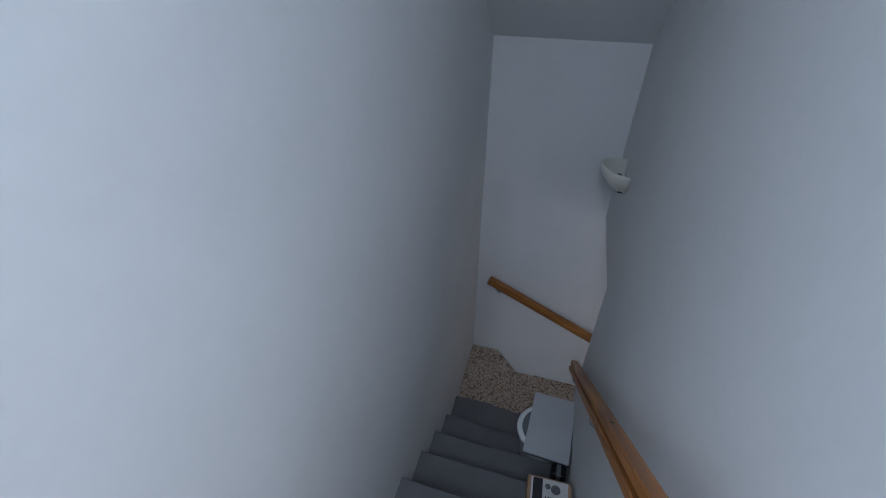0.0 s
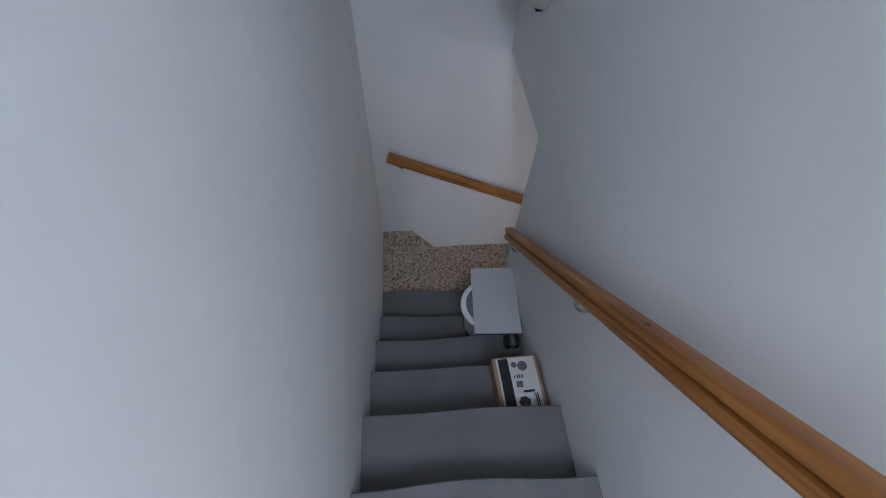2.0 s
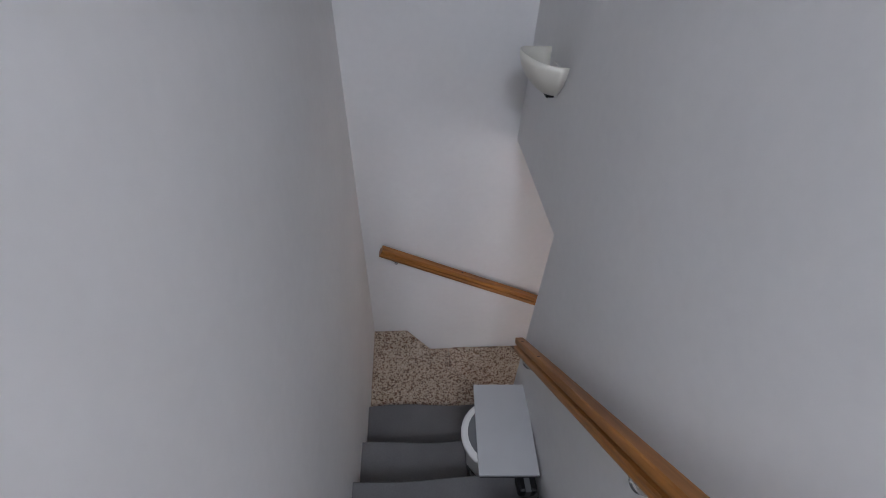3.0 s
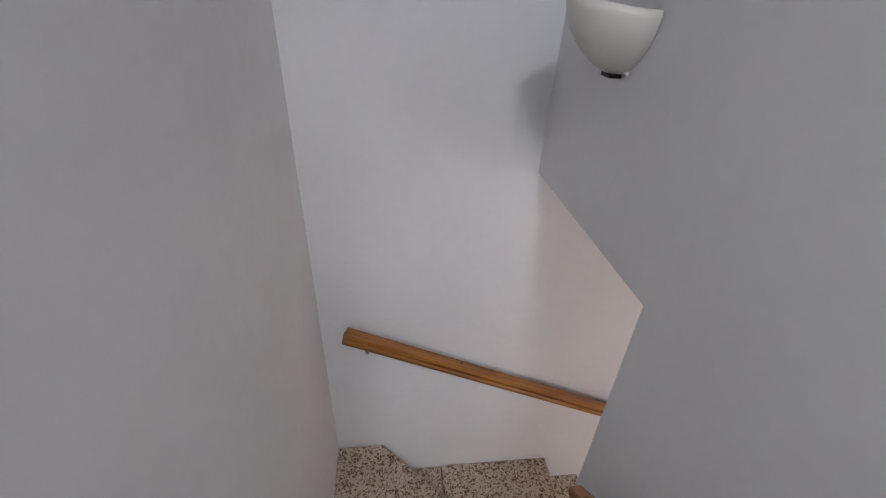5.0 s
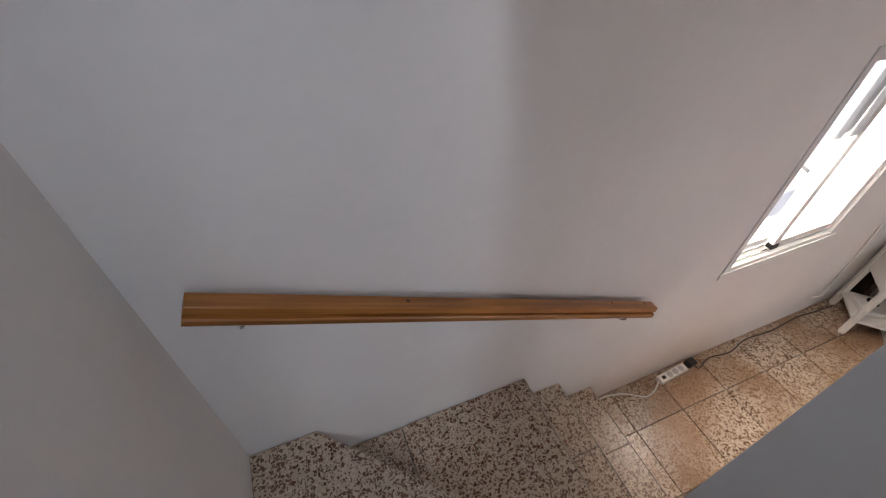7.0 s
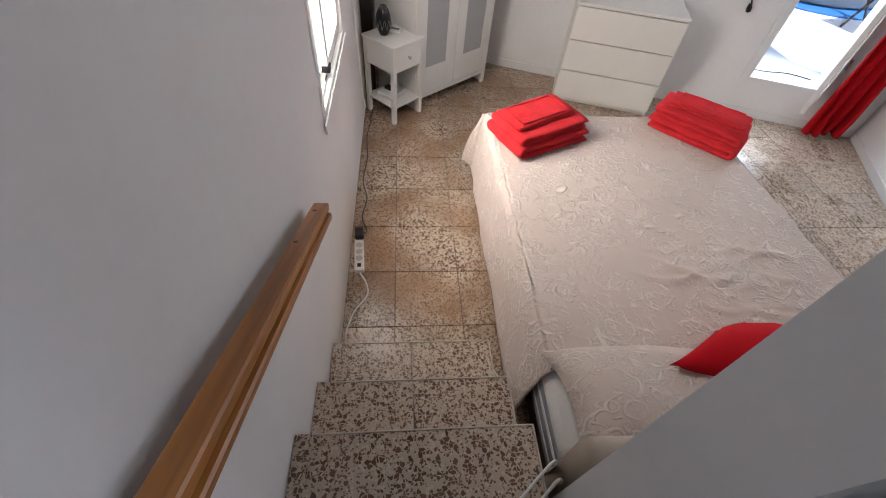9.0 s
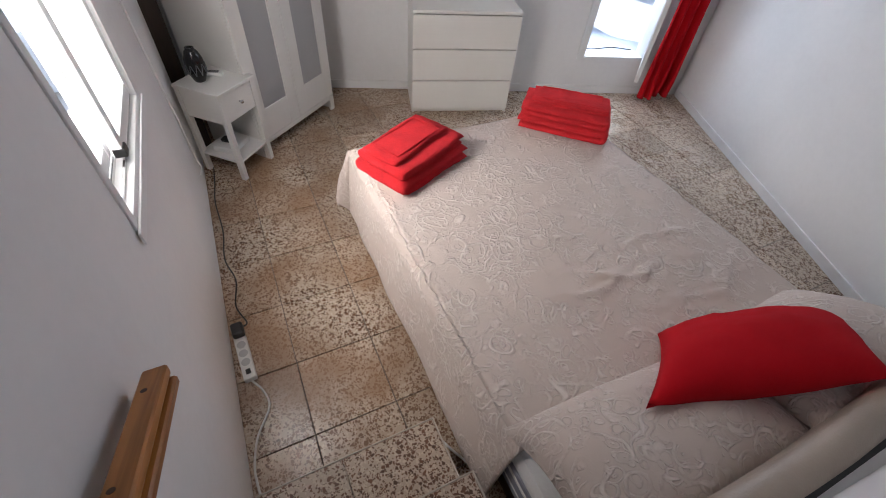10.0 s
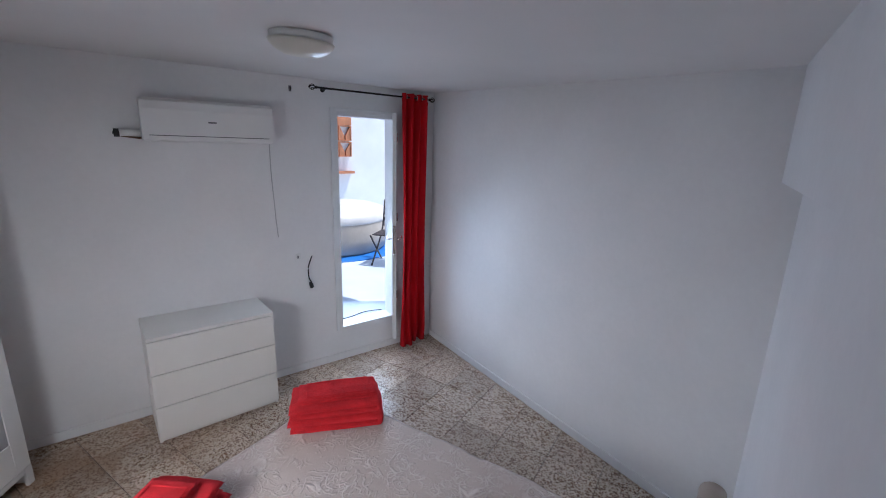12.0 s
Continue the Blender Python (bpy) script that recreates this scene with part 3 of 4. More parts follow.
bx = thing("flat_carton", Matrix.Translation((-0.114, -1.548, 1.586)) @ pose(0, 0, 0, 0, 0, 3), "flat carton with printed white top wrapped in film", "carton")
part("body", B(-0.10, 0.10, -0.128, 0.128, 0, 0.11, bevel=0.004), M_CARD, bx)
part("top_sheet", B(-0.085, 0.085, -0.115, 0.12, 0.1102, 0.1122), M_PAPER, bx, "white printed sheet")
part("dark_stripe", B(-0.076, -0.032, -0.11, 0.118, 0.1124, 0.1134), M_INK, bx, "broad dark printed stripe")
for x, y, r in ((-0.008, 0.088, 0.013), (0.028, 0.080, 0.022)):
    part("printed_ring", lathe([(r, 0.1124), (r, 0.1130), (r * 0.55, 0.1131)], 20, Matrix.Translation((x, y, 0))), M_PRINT, bx, "grey printed ring")
for k, w in enumerate((0.004, 0.007, 0.006, 0.006)):
    part("printed_letter", B(-0.018 + 0.011 * k, -0.018 + 0.011 * k + w, 0.028, 0.043, 0.1124, 0.1131), M_INK, bx, "unreadable printed letter")
part("printed_mark", B(-0.014, 0.014, -0.012, 0.014, 0.1124, 0.1131), M_PRINT, bx, "small grey printed square")
part("printed_bar", B(0.010, 0.058, -0.036, -0.026, 0.1124, 0.1131), M_INK, bx, "black printed bar")
part("white_card", B(-0.034, 0.050, -0.108, -0.040, 0.1124, 0.1132, m=pose(0, 0, 0, 0, 0, -4)), M_PLASTIC, bx, "white printed field")
part("printed_picture", lathe([(0.026, 0.1133), (0.026, 0.1139)], 7, pose(0.006, -0.076, 0, 0, 0, 20)), M_BROWNINK, bx, "small brown printed picture")
for x in (0.056, 0.064):
    part("printed_bar", B(x, x + 0.005, -0.110, -0.042, 0.1133, 0.1138), M_INK, bx)
pc = thing("black_case", Matrix.Translation((-0.052, -1.225, 1.374)), "small black case pushed under the flat panel", "case")
part("body", B(-0.038, 0.040, -0.035, 0.035, 0.0, 0.062, bevel=0.012), M_BLACK, pc)
part("strap", B(-0.012, 0.012, -0.0365, 0.0365, 0.010, 0.0635, bevel=0.002), M_GREYLINE, pc, "grey strap")

# ---- bedroom: bed ----
BX0, BX1, BY0, BY1, BZ = 0.24, 2.125, -2.165, -0.785, 0.53
bed = thing("double_bed", Matrix(), "double bed made up with a cream damask spread", "bed")
part("base", B(BX0 + 0.02, BX1 - 0.03, BY0 + 0.03, BY1 - 0.03, 0.10, 0.27, bevel=0.01), M_BROWN, bed, "brown bed base")
for x in (BX0 + 0.10, BX1 - 0.15):
    for y in (BY0 + 0.10, BY1 - 0.10):
        part("leg", lathe([(0.022, 0.0), (0.028, 0.10)], 14, Matrix.Translation((x, y, 0))), M_BROWN, bed)
mt = part("mattress", B(BX0, BX1, BY0, BY1, 0.272, BZ - 0.012, bevel=0.045), M_TICK, bed, "white quilted mattress")
for z, hh, mm in ((0.322, 0.013, M_BAND), (0.372, 0.020, M_BAND), (0.432, 0.014, M_BAND), (0.347, 0.008, M_TICK), (0.404, 0.009, M_TICK)):
    part("piping", B(BX0 + 0.02, BX0 + 0.7, BY1 - 0.010, BY1 + 0.006, z - hh, z + hh, bevel=0.005), mm, mt, "grey and white woven edge band")


def headboard():
    n = 24
    bm = bmesh.new()
    rows = []
    for k in range(n + 1):
        f = k / n
        y = BY0 - 0.02 + (BY1 - BY0 + 0.06) * f
        sag = 0.008 * math.sin(f * math.pi * 2.2) - 0.036 + 0.022 * f
        top = 0.862 - 0.046 * f + 0.006 * math.sin(5 * f)
        r = 0.045 + 0.002 * math.sin(9 * f)
        ring = []
        for a in range(9):
            t = math.pi * a / 8
            ring.append((0.205 + sag - r * math.cos(t), y, top - r + r * math.sin(t)))
        ring = [(0.205 + sag - r * 0.8, y, 0.10)] + ring + [(0.205 + sag + r * 0.8, y, 0.10)]
        rows.append([bm.verts.new(q) for q in ring])
    for a, b in zip(rows, rows[1:]):
        for i in range(len(a)):
            j = (i + 1) % len(a)
            bm.faces.new((a[i], a[j], b[j], b[i]))
    bm.faces.new(rows[0])
    bm.faces.new(rows[-1])
    return bm


hb = part("headboard", headboard(), M_HEAD, bed, "padded beige leatherette headboard with rounded top", True)
# made-up filler block that narrows the dark gap between headboard and wall
tagged(part("gap_filler", prism(bmesh.new(), [(0.002, BY0 - 0.02), (0.002, BY1 + 0.02), (0.149, BY1 + 0.02), (0.108, BY0 - 0.02)], 0.001, 0.805), M_WALL), "white filler block added behind the headboard to look like the wall", "ledge", kind="structure")
# shade of the narrow gap behind the headboard, drawn as a black strip
part("back_panel", prism(bmesh.new(), [(0.122, BY0 - 0.01), (0.110, BY0 - 0.01), (0.140, BY1 + 0.01), (0.152, BY1 + 0.01)], 0.10, 0.812), M_BLACK, hb, "black strip for the shaded gap behind the headboard")


def drape():
    """Cloth over the mattress: hangs on both sides and over the foot."""
    bm = bmesh.new()
    hang, step = 0.44, 0.0125
    rnd = random.Random(4)
    creases = [(rnd.uniform(0.45, 1.15), rnd.uniform(0.25, 0.85), rnd.uniform(-0.5, 0.5), rnd.uniform(0.06, 0.16), rnd.uniform(0.006, 0.013)) for _ in range(24)]
    a0, a1 = 0.28, BX1 - BX0
    W = BY1 - BY0
    na, nb = int((a1 + hang - a0) / step), int((W + 2 * hang) / step)
    grid = []
    for i in range(na + 1):
        row = []
        a = a0 + (a1 + hang - a0) * i / na
        for j in range(nb + 1):
            b = -hang + (W + 2 * hang) * j / nb
            ox, oy = max(a - a1, 0), (b - W if b > W else (b if b < 0 else 0))
            d = math.hypot(ox, oy)
            x, y = min(a, a1), min(max(b, 0), W)
            z = BZ + 0.006
            wr = noise.noise((a * 3.1, b * 3.1, 0.5)) * 0.006 + noise.noise((a * 9, b * 9, 3)) * 0.003
            wr += 0.006 * max(0, noise.noise((a * 2.0 + b * 5, b * 11 - a * 3, 7))) if 0.4 < a < 1.1 else 0
            for ca, cb, ang, ln, hh in creases:
                p, q = (a - ca) * math.sin(ang) + (b - cb) * math.cos(ang), (a - ca) * math.cos(ang) - (b - cb) * math.sin(ang)
                wr += hh * math.exp(-((q + 0.02 * math.sin(p * 18 + ca * 40)) / 0.011) ** 2 - (p / ln) ** 2)
            if d > 0:
                ux, uy = ox / d, oy / d
                corner = min(abs(ux), abs(uy)) * 1.4
                r = 0.05
                if d < r * 1.57:
                    t = d / r
                    out, dn = r * math.sin(t), r * (1 - math.cos(t))
                else:
                    out, dn = r, r + d - r * 1.57
                fold = 0.014 * noise.noise((a * 5, b * 5, 1.7)) * min(1, dn * 4) + 0.07 * corner * min(1, dn * 2.5)
                out = out + 0.045 * min(1, dn * 2) - r * 0.9 + fold
                dn *= 1 - 0.28 * corner
                x += ux * out
                y += uy * out
                z -= dn
            else:
                z += wr
            row.append(bm.verts.new((BX0 + x, BY0 + y, max(z, 0.02))))
        grid.append(row)
    for i in range(na):
        for j in range(nb):
            bm.faces.new((grid[i][j], grid[i + 1][j], grid[i + 1][j + 1], grid[i][j + 1]))
    border = [grid[i][nb].co.copy() for i in range(0, na, 3)] + [grid[na][j].co.copy() for j in range(nb, -1, -3)] + [grid[i][0].co.copy() for i in range(na - 1, -1, -3)]
    return bm, border


spread = thing("bedspread", Matrix(), "cream damask bedspread hanging over the bed's sides", "bedspread")
bm, border = drape()
sp = part("cloth", bm, M_DAMASK, spread, smooth=True)
part("hem", tube(border, 0.005, 6), M_DAMASK, spread, "stitched hem", True)
so = sp.modifiers.new("thickness", "SOLIDIFY")
so.thickness, so.offset = 0.006, 1.0


def pillow_mesh(lx, ly, h, seed, pinch=0.10):
    """Stuffed cushion: pointed corners, full middle."""
    n = 20
    bm = bmesh.new()
    sides = []
    for s in (1, -1):
        g = []
        for i in range(n + 1):
            row = []
            for j in range(n + 1):
                u, v = -1 + 2 * i / n, -1 + 2 * j / n
                e = max(0.0, (1 - abs(u) ** 2.2)) ** 0.62 * max(0.0, (1 - abs(v) ** 2.6)) ** 0.6
                px = u * lx / 2 * (1 - pinch * (1 - v * v) * abs(u) ** 2)
                py = v * ly / 2 * (1 - pinch * (1 - u * u) * abs(v) ** 2)
                w = 0.012 * noise.noise((u * 2.2, v * 2.2, seed)) * e + 0.005 * noise.noise((u * 6, v * 6, seed + 4)) * e
                row.append(bm.verts.new((px, py, s * (h / 2 * e + 0.004) + w)))
            g.append(row)
        for i in range(n):
            for j in range(n):
                bm.faces.new((g[i][j], g[i + 1][j], g[i + 1][j + 1], g[i][j + 1]))
        sides.append(g)
    bmesh.ops.remove_doubles(bm, verts=bm.verts, dist=0.0085)
    return bm


def pillow(name, m, lx, ly, h, material, seed, label, skew=0.0, sag=0.0, pinch=0.10):
    bm = pillow_mesh(lx, ly, h, seed, pinch)
    for v in bm.verts:
        v.co.y += skew * v.co.x
        v.co.z -= sag * ((v.co.y / ly * 2) ** 2 + (v.co.x / lx * 2) ** 2 * 0.5)
    e = part(name, bm, material, smooth=True)
    e.matrix_world = m
    return tagged(e, label, "pillow" if name == "pillow" else "cushion")


pillow("pillow", pose(0.380, -1.16, 0.630, 2, 19, -2), 0.44, 0.80, 0.19, M_DAMASK, 2.0, "cream damask pillow against the headboard", -0.02, 0.022, 0.09)
pillow("pillow", pose(0.40, -1.80, 0.640, -2, 33, 2), 0.48, 0.72, 0.19, M_DAMASK, 5.0, "cream damask pillow at the bed's far side", 0.0, 0.018, 0.13)
u, v = Vector((0.184, -0.336, -0.186)), Vector((0.224, 0.537, -0.113))
vn = v.normalized()
nn = u.cross(v).normalized()
un = vn.cross(nn)
pillow("cushion", Matrix(((un.x, vn.x, nn.x, 0.442), (un.y, vn.y, nn.y, -1.547), (un.z, vn.z, nn.z, 0.713), (0, 0, 0, 1))), u.dot(un) * 1.10, v.length * 1.05, 0.19, M_REDC, 8.0, "plain red cushion lying on the two pillows", u.dot(vn) / u.dot(un), 0.012, 0.08)


# folded towels
def folded(lx, ly, h, turn_end, seed):
    """A thick towel doubled over: a soft round fold at one short end, two loose edges at the other."""
    bm = bmesh.new()
    t = h * 0.46
    r = (h - t) / 2
    bend = ly / 2 - h / 2
    path = [(-ly / 2 + 0.012 + (bend + ly / 2 - 0.012) * k / 12, t / 2, 0.0) for k in range(13)]
    path += [(bend + r * math.sin(math.pi * k / 7), h / 2 - r * math.cos(math.pi * k / 7), math.pi * k / 7) for k in range(1, 7)]
    path += [(bend - (bend + ly / 2) * k / 12, h - t / 2, math.pi) for k in range(13)]
    n, across = len(path) - 1, 14
    skins = []
    for side in (-1, 1):
        grid = []
        for k, (y, z, a) in enumerate(path):
            end = 0.55 + 0.45 * max(0.0, 1 - abs(2 * k / n - 1) ** 24) ** 0.5
            row = []
            for q in range(across + 1):
                u = -1 + 2 * q / across
                thick = t / 2 * max(0.0, 1 - abs(u) ** 8) ** 0.5 * end
                ragged = 0.010 * noise.noise((k * 0.22, seed, 1.5)) + 0.004 * noise.noise((k * 0.9, u, seed))
                soft = 0.006 * noise.noise((u * 2.2, y * 7, seed + z * 20)) + 0.002 * noise.noise((u * 9, y * 26, seed))
                py = y + side * thick * math.sin(a)
                pz = z - side * thick * math.cos(a) + soft * (z / h + 0.15)
                row.append(bm.verts.new((u * lx / 2 + ragged, py * turn_end + 0.004 * noise.noise((u * 3, seed, 4)), max(pz, 0.0005))))
            grid.append(row)
        for a, b in zip(grid, grid[1:]):
            for q in range(across):
                bm.faces.new((a[q], a[q + 1], b[q + 1], b[q]))
        skins.append(grid)
    for k in (0, n):
        for q in range(across):
            bm.faces.new((skins[0][k][q], skins[0][k][q + 1], skins[1][k][q + 1], skins[1][k][q]))
    bmesh.ops.remove_doubles(bm, verts=bm.verts, dist=0.0006)
    return bm


def towel_stack(x, y, turn, z, seed, end, long=1.0, deep=1.0, high=1.0):
    """Bath towel below, hand towel above, a small one with a hemmed border on top."""
    hgt = 0.0
    sizes = ((0.33, 0.47, 0.062, 0.0, 0.0, "large folded red terry towel on the bed"),
             (0.29, 0.455, 0.050, 0.012, -0.008, "folded red terry hand towel on a larger one"),
             (0.20, 0.40, 0.030, 0.035, 0.006, "small folded red terry towel on the stack"))
    for i, (lx, ly, h, dx, dy, label) in enumerate(sizes):
        lx, ly, h, dx = lx * deep, ly * long, h * high, dx * deep
        m = Matrix.Translation((x, y, z + hgt)) @ pose(0, 0, 0, 0, 0, turn + 2 * i - 2) @ Matrix.Translation((dx, dy * end, 0))
        e = thing("towel", m, label, "towel", "folded red towels")
        part("fold", folded(lx, ly, h, end, seed + i), M_RED, e, smooth=True)
        if i == 2:
            a, b = lx / 2 - 0.022, ly / 2 - 0.045
            for p, q in (((-a, -b), (a, -b)), ((a, -b), (a, b)), ((a, b), (-a, b)), ((-a, b), (-a, -b))):
                bar = [(p[0] + (q[0] - p[0]) * k / 6, p[1] + (q[1] - p[1]) * k / 6, h + 0.001 + 0.002 * math.sin(k * 1.7 + a * 9)) for k in range(7)]
                part("hem", tube(bar, 0.0045, 6), M_RED, e, "raised stitched hem", True)
            part("woven_band", B(-a + 0.02, a - 0.02, -b + 0.03, -b + 0.055, h - 0.004, h + 0.0015, bevel=0.0015), M_RED, e, "smooth woven band")
        hgt += h * 0.98


towel_stack(1.885, -1.03, 27, BZ + 0.014, 1.0, 1, 1.0, 1.0, 1.0)
towel_stack(1.93, -1.99, -43.5, BZ + 0.014, 6.0, -1, 1.06, 0.92, 1.10)

# ---- wardrobe across the corner ----
wd = Vector((0.645, -0.764))
WARD = Matrix(((wd.x, -wd.y, 0, 3.0), (wd.y, wd.x, 0, -0.40), (0, 0, 1, 0), (0, 0, 0, 1)))
wardrobe = thing("wardrobe", WARD, "white two-door wardrobe with grey frosted door panels", "wardrobe")
WW, WH, WD = 0.82, 1.80, 0.48
part("side_panel", B(0, 0.02, 0.02, WD, 0.0, WH - 0.02, bevel=0.002), M_WHITEWOOD, wardrobe)
part("side_panel", B(WW - 0.02, WW, 0.02, WD, 0.0, WH - 0.02, bevel=0.002), M_WHITEWOOD, wardrobe)
part("back", B(0.02, WW - 0.02, WD - 0.008, WD - 0.002, 0.10, WH - 0.02), M_WHITEWOOD, wardrobe)
part("bottom", B(0.021, WW - 0.021, 0.022, WD - 0.01, 0.10, 0.12), M_WHITEWOOD, wardrobe)
part("top", B(-0.008, WW + 0.008, -0.006, WD, WH - 0.02, WH, bevel=0.003), M_WHITEWOOD, wardrobe)
for x0 in (0.0, WW - 0.045):
    part("leg", B(x0, x0 + 0.045, -0.001, 0.0195, 0.0, 0.118, bevel=0.003), M_WHITEWOOD, wardrobe)
part("apron", B(0.046, WW - 0.046, 0.002, 0.0195, 0.085, 0.118, bevel=0.002), M_WHITEWOOD, wardrobe)
for x0, x1 in ((0.002, WW / 2 - 0.002), (WW / 2 + 0.002, WW - 0.002)):
    zb, zt, st = 0.122, WH - 0.024, 0.095
    bm = B(x0, x0 + st, 0, 0.019, zb, zt, bevel=0.0015)
    box(bm, x1 - st, x1, 0, 0.019, zb, zt, bevel=0.0015)
    box(bm, x0 + st, x1 - st, 0.0005, 0.0185, zb, zb + 0.20, bevel=0.0015)
    box(bm, x0 + st, x1 - st, 0.0005, 0.0185, zt - 0.12, zt, bevel=0.0015)
    d = part("door", bm, M_WHITEWOOD, wardrobe)
    part("panel", B(x0 + st - 0.004, x1 - st + 0.004, 0.007, 0.012, zb + 0.195, zt - 0.115), M_PANEL, d, "grey frosted panel")

# ---- bedside table ----
nd = Vector((0.70, -0.714))
NS = Matrix(((nd.x, -nd.y, 0, 2.785), (nd.y, nd.x, 0, -0.235), (0, 0, 1, 0), (0, 0, 0, 1)))
ns = thing("bedside_table", NS, "white painted bedside table with one drawer and open shelf", "bedside table")
NW, ND, NH = 0.30, 0.31, 0.585
part("tabletop", B(-0.006, NW + 0.006, -0.006, ND + 0.002, NH - 0.018, NH, bevel=0.003), M_WHITEWOOD, ns)
for x in (0, NW - 0.032):
    for y in (0, ND - 0.032):
        part("leg", B(x, x + 0.032, y, y + 0.032, 0, NH - 0.019, bevel=0.002), M_WHITEWOOD, ns)
for x in (0.004, NW - 0.018):
    part("side_panel", B(x, x + 0.014, 0.033, ND - 0.033, NH - 0.19, NH - 0.019), M_WHITEWOOD, ns)
part("back_panel", B(0.033, NW - 0.033, ND - 0.016, ND - 0.004, NH - 0.19, NH - 0.019), M_WHITEWOOD, ns)
part("drawer_floor", B(0.019, NW - 0.019, 0.03, ND - 0.018, NH - 0.186, NH - 0.176), M_WHITEWOOD, ns)
dr = part("drawer_front", B(0.034, NW - 0.034, 0.004, 0.022, NH - 0.186, NH - 0.024, bevel=0.002), M_WHITEWOOD, ns)
part("knob", lathe([(0.005, 0), (0.005, 0.010), (0.012, 0.015), (0.012, 0.020), (0.007, 0.025)], 14, Matrix.Translation((NW / 2, 0.004, NH - 0.10)) @ pose(0, 0, 0, 90)), M_STEEL, dr, "small metal knob", True)
part("shelf", B(0.004, NW - 0.004, 0.004, ND - 0.004, 0.125, 0.14, bevel=0.002), M_WHITEWOOD, ns)

vs = thing("vase", NS @ Matrix.Translation((0.105, 0.20, NH)), "black glazed vase with a carved lattice on its belly", "vase")
part("body", lathe([(0.028, 0), (0.032, 0.006), (0.047, 0.045), (0.052, 0.085), (0.048, 0.13), (0.034, 0.165), (0.022, 0.178), (0.024, 0.186), (0.016, 0.186), (0.014, 0.16)], 28), M_GLOSS, vs, smooth=True)
for k in range(10):
    a = 2 * math.pi * k / 10
    for s in (-1, 1):
        p = [(0.0515 * math.cos(a + s * 0.28 * q), 0.0515 * math.sin(a + s * 0.28 * q), 0.045 + 0.06 * q) for q in (0, 0.5, 1)]
        part("lattice_bar", tube(p, 0.0022, 6), M_GREYLINE, vs)
dv = thing("remote_box", NS @ Matrix.Translation((0.19, 0.19, NH)) @ pose(0, 0, 0, 0, 0, 25), "small white plastic remote control on the table", "remote control")
part("body", B(-0.022, 0.022, -0.06, 0.06, 0.0, 0.022, bevel=0.006), M_PLASTIC, dv)
part("keypad", B(-0.014, 0.014, -0.04, 0.02, 0.0222, 0.0235), M_GREYLINE, dv)
rt = thing("router", NS @ Matrix.Translation((0.14, 0.17, 0.14)) @ pose(0, 0, 0, 0, 0, 8), "flat white router box on the open shelf", "router")
part("body", B(-0.09, 0.09, -0.075, 0.075, 0.0, 0.035, bevel=0.006), M_PLASTIC, rt)
part("adapter", B(-0.03, 0.02, -0.01, 0.05, 0.0352, 0.055, bevel=0.004), M_BLACK, rt, "black power adapter")

# tall dark brown upright strip behind the bedside table
tb = thing("dark_upright", Matrix.Translation((3.215, -0.03, 0)) @ pose(0, 0, 0, 0, 0, -45), "tall dark brown upright strip in the corner", "board")
part("board", B(-0.06, 0.06, -0.012, 0.012, 0, 1.75, bevel=0.003), M_DARKBROWN, tb)

# ---- chest of drawers ----
dd = Vector((-0.30, -0.954))
CH = Matrix(((dd.x, -dd.y, 0, 3.245), (dd.y, dd.x, 0, -1.595), (0, 0, 1, 0), (0, 0, 0, 1)))
chest = thing("chest_of_drawers", CH, "plain white chest with three handleless drawers", "chest of drawers")
CW, CD, CHH = 0.80, 0.44, 0.78
for x in (0, CW - 0.022):
    part("side_panel", B(x, x + 0.022, 0.02, CD, 0, CHH - 0.023, bevel=0.002), M_WHITE, chest)
part("top", B(0, CW, 0, CD, CHH - 0.022, CHH, bevel=0.002), M_WHITE, chest)
part("back", B(0.023, CW - 0.023, CD - 0.01, CD - 0.004, 0.03, CHH - 0.023), M_WHITE, chest)
part("plinth", B(0.023, CW - 0.023, 0.035, 0.05, 0.0, 0.035), M_WHITE, chest)
for k in range(3):
    z0 = 0.037 + k * 0.240
    part("drawer_front", B(0.001, CW - 0.001, 0.0, 0.018, z0, z0 + 0.234, bevel=0.003), M_WHITE, chest)
    part("drawer_box", B(0.03, CW - 0.03, 0.019, CD - 0.02, z0 + 0.01, z0 + 0.16), M_WHITE, chest)

# ---- terrace door ----
door = thing("door_1", FAR, "narrow white framed glass terrace door, standing open", "door", kind="structure")
u0, u1 = -DOOR_U1, -DOOR_U0
for a, b, z0, z1 in ((u0, u0 + 0.035, SILL, HEAD), (u1 - 0.035, u1, SILL, HEAD), (u0 + 0.036, u1 - 0.036, HEAD - 0.035, HEAD), (u0 + 0.036, u1 - 0.036, SILL, SILL + 0.02)):
    part("door_frame", B(a, b, -0.10, 0.012, z0, z1, bevel=0.003), M_ALU, door)
for a, b, z0, z1 in ((u0 - 0.03, u0, SILL - 0.01, HEAD + 0.03), (u0, u1 + 0.03, HEAD, HEAD + 0.03)):
    part("architrave", B(a, b, 0.002, 0.014, z0, z1, bevel=0.003), M_ALU, door)
leaf = new("door_leaf")
leaf.parent = door
leaf.matrix_basis = Matrix.Translation((u1 - 0.02, 0.02, SILL + 0.005)) @ pose(0, 0, 0, 0, 0, 180 - 59.5)
LH, LW = HEAD - SILL - 0.02, 0.53
for a, b, z0, z1 in ((0, 0.07, 0, LH), (LW - 0.07, LW, 0, LH), (0.071, LW - 0.071, 0, 0.10), (0.071, LW - 0.071, LH - 0.08, LH)):
    part("leaf_frame", B(a, b, -0.017, 0.017, z0, z1, bevel=0.003), M_ALU, leaf)
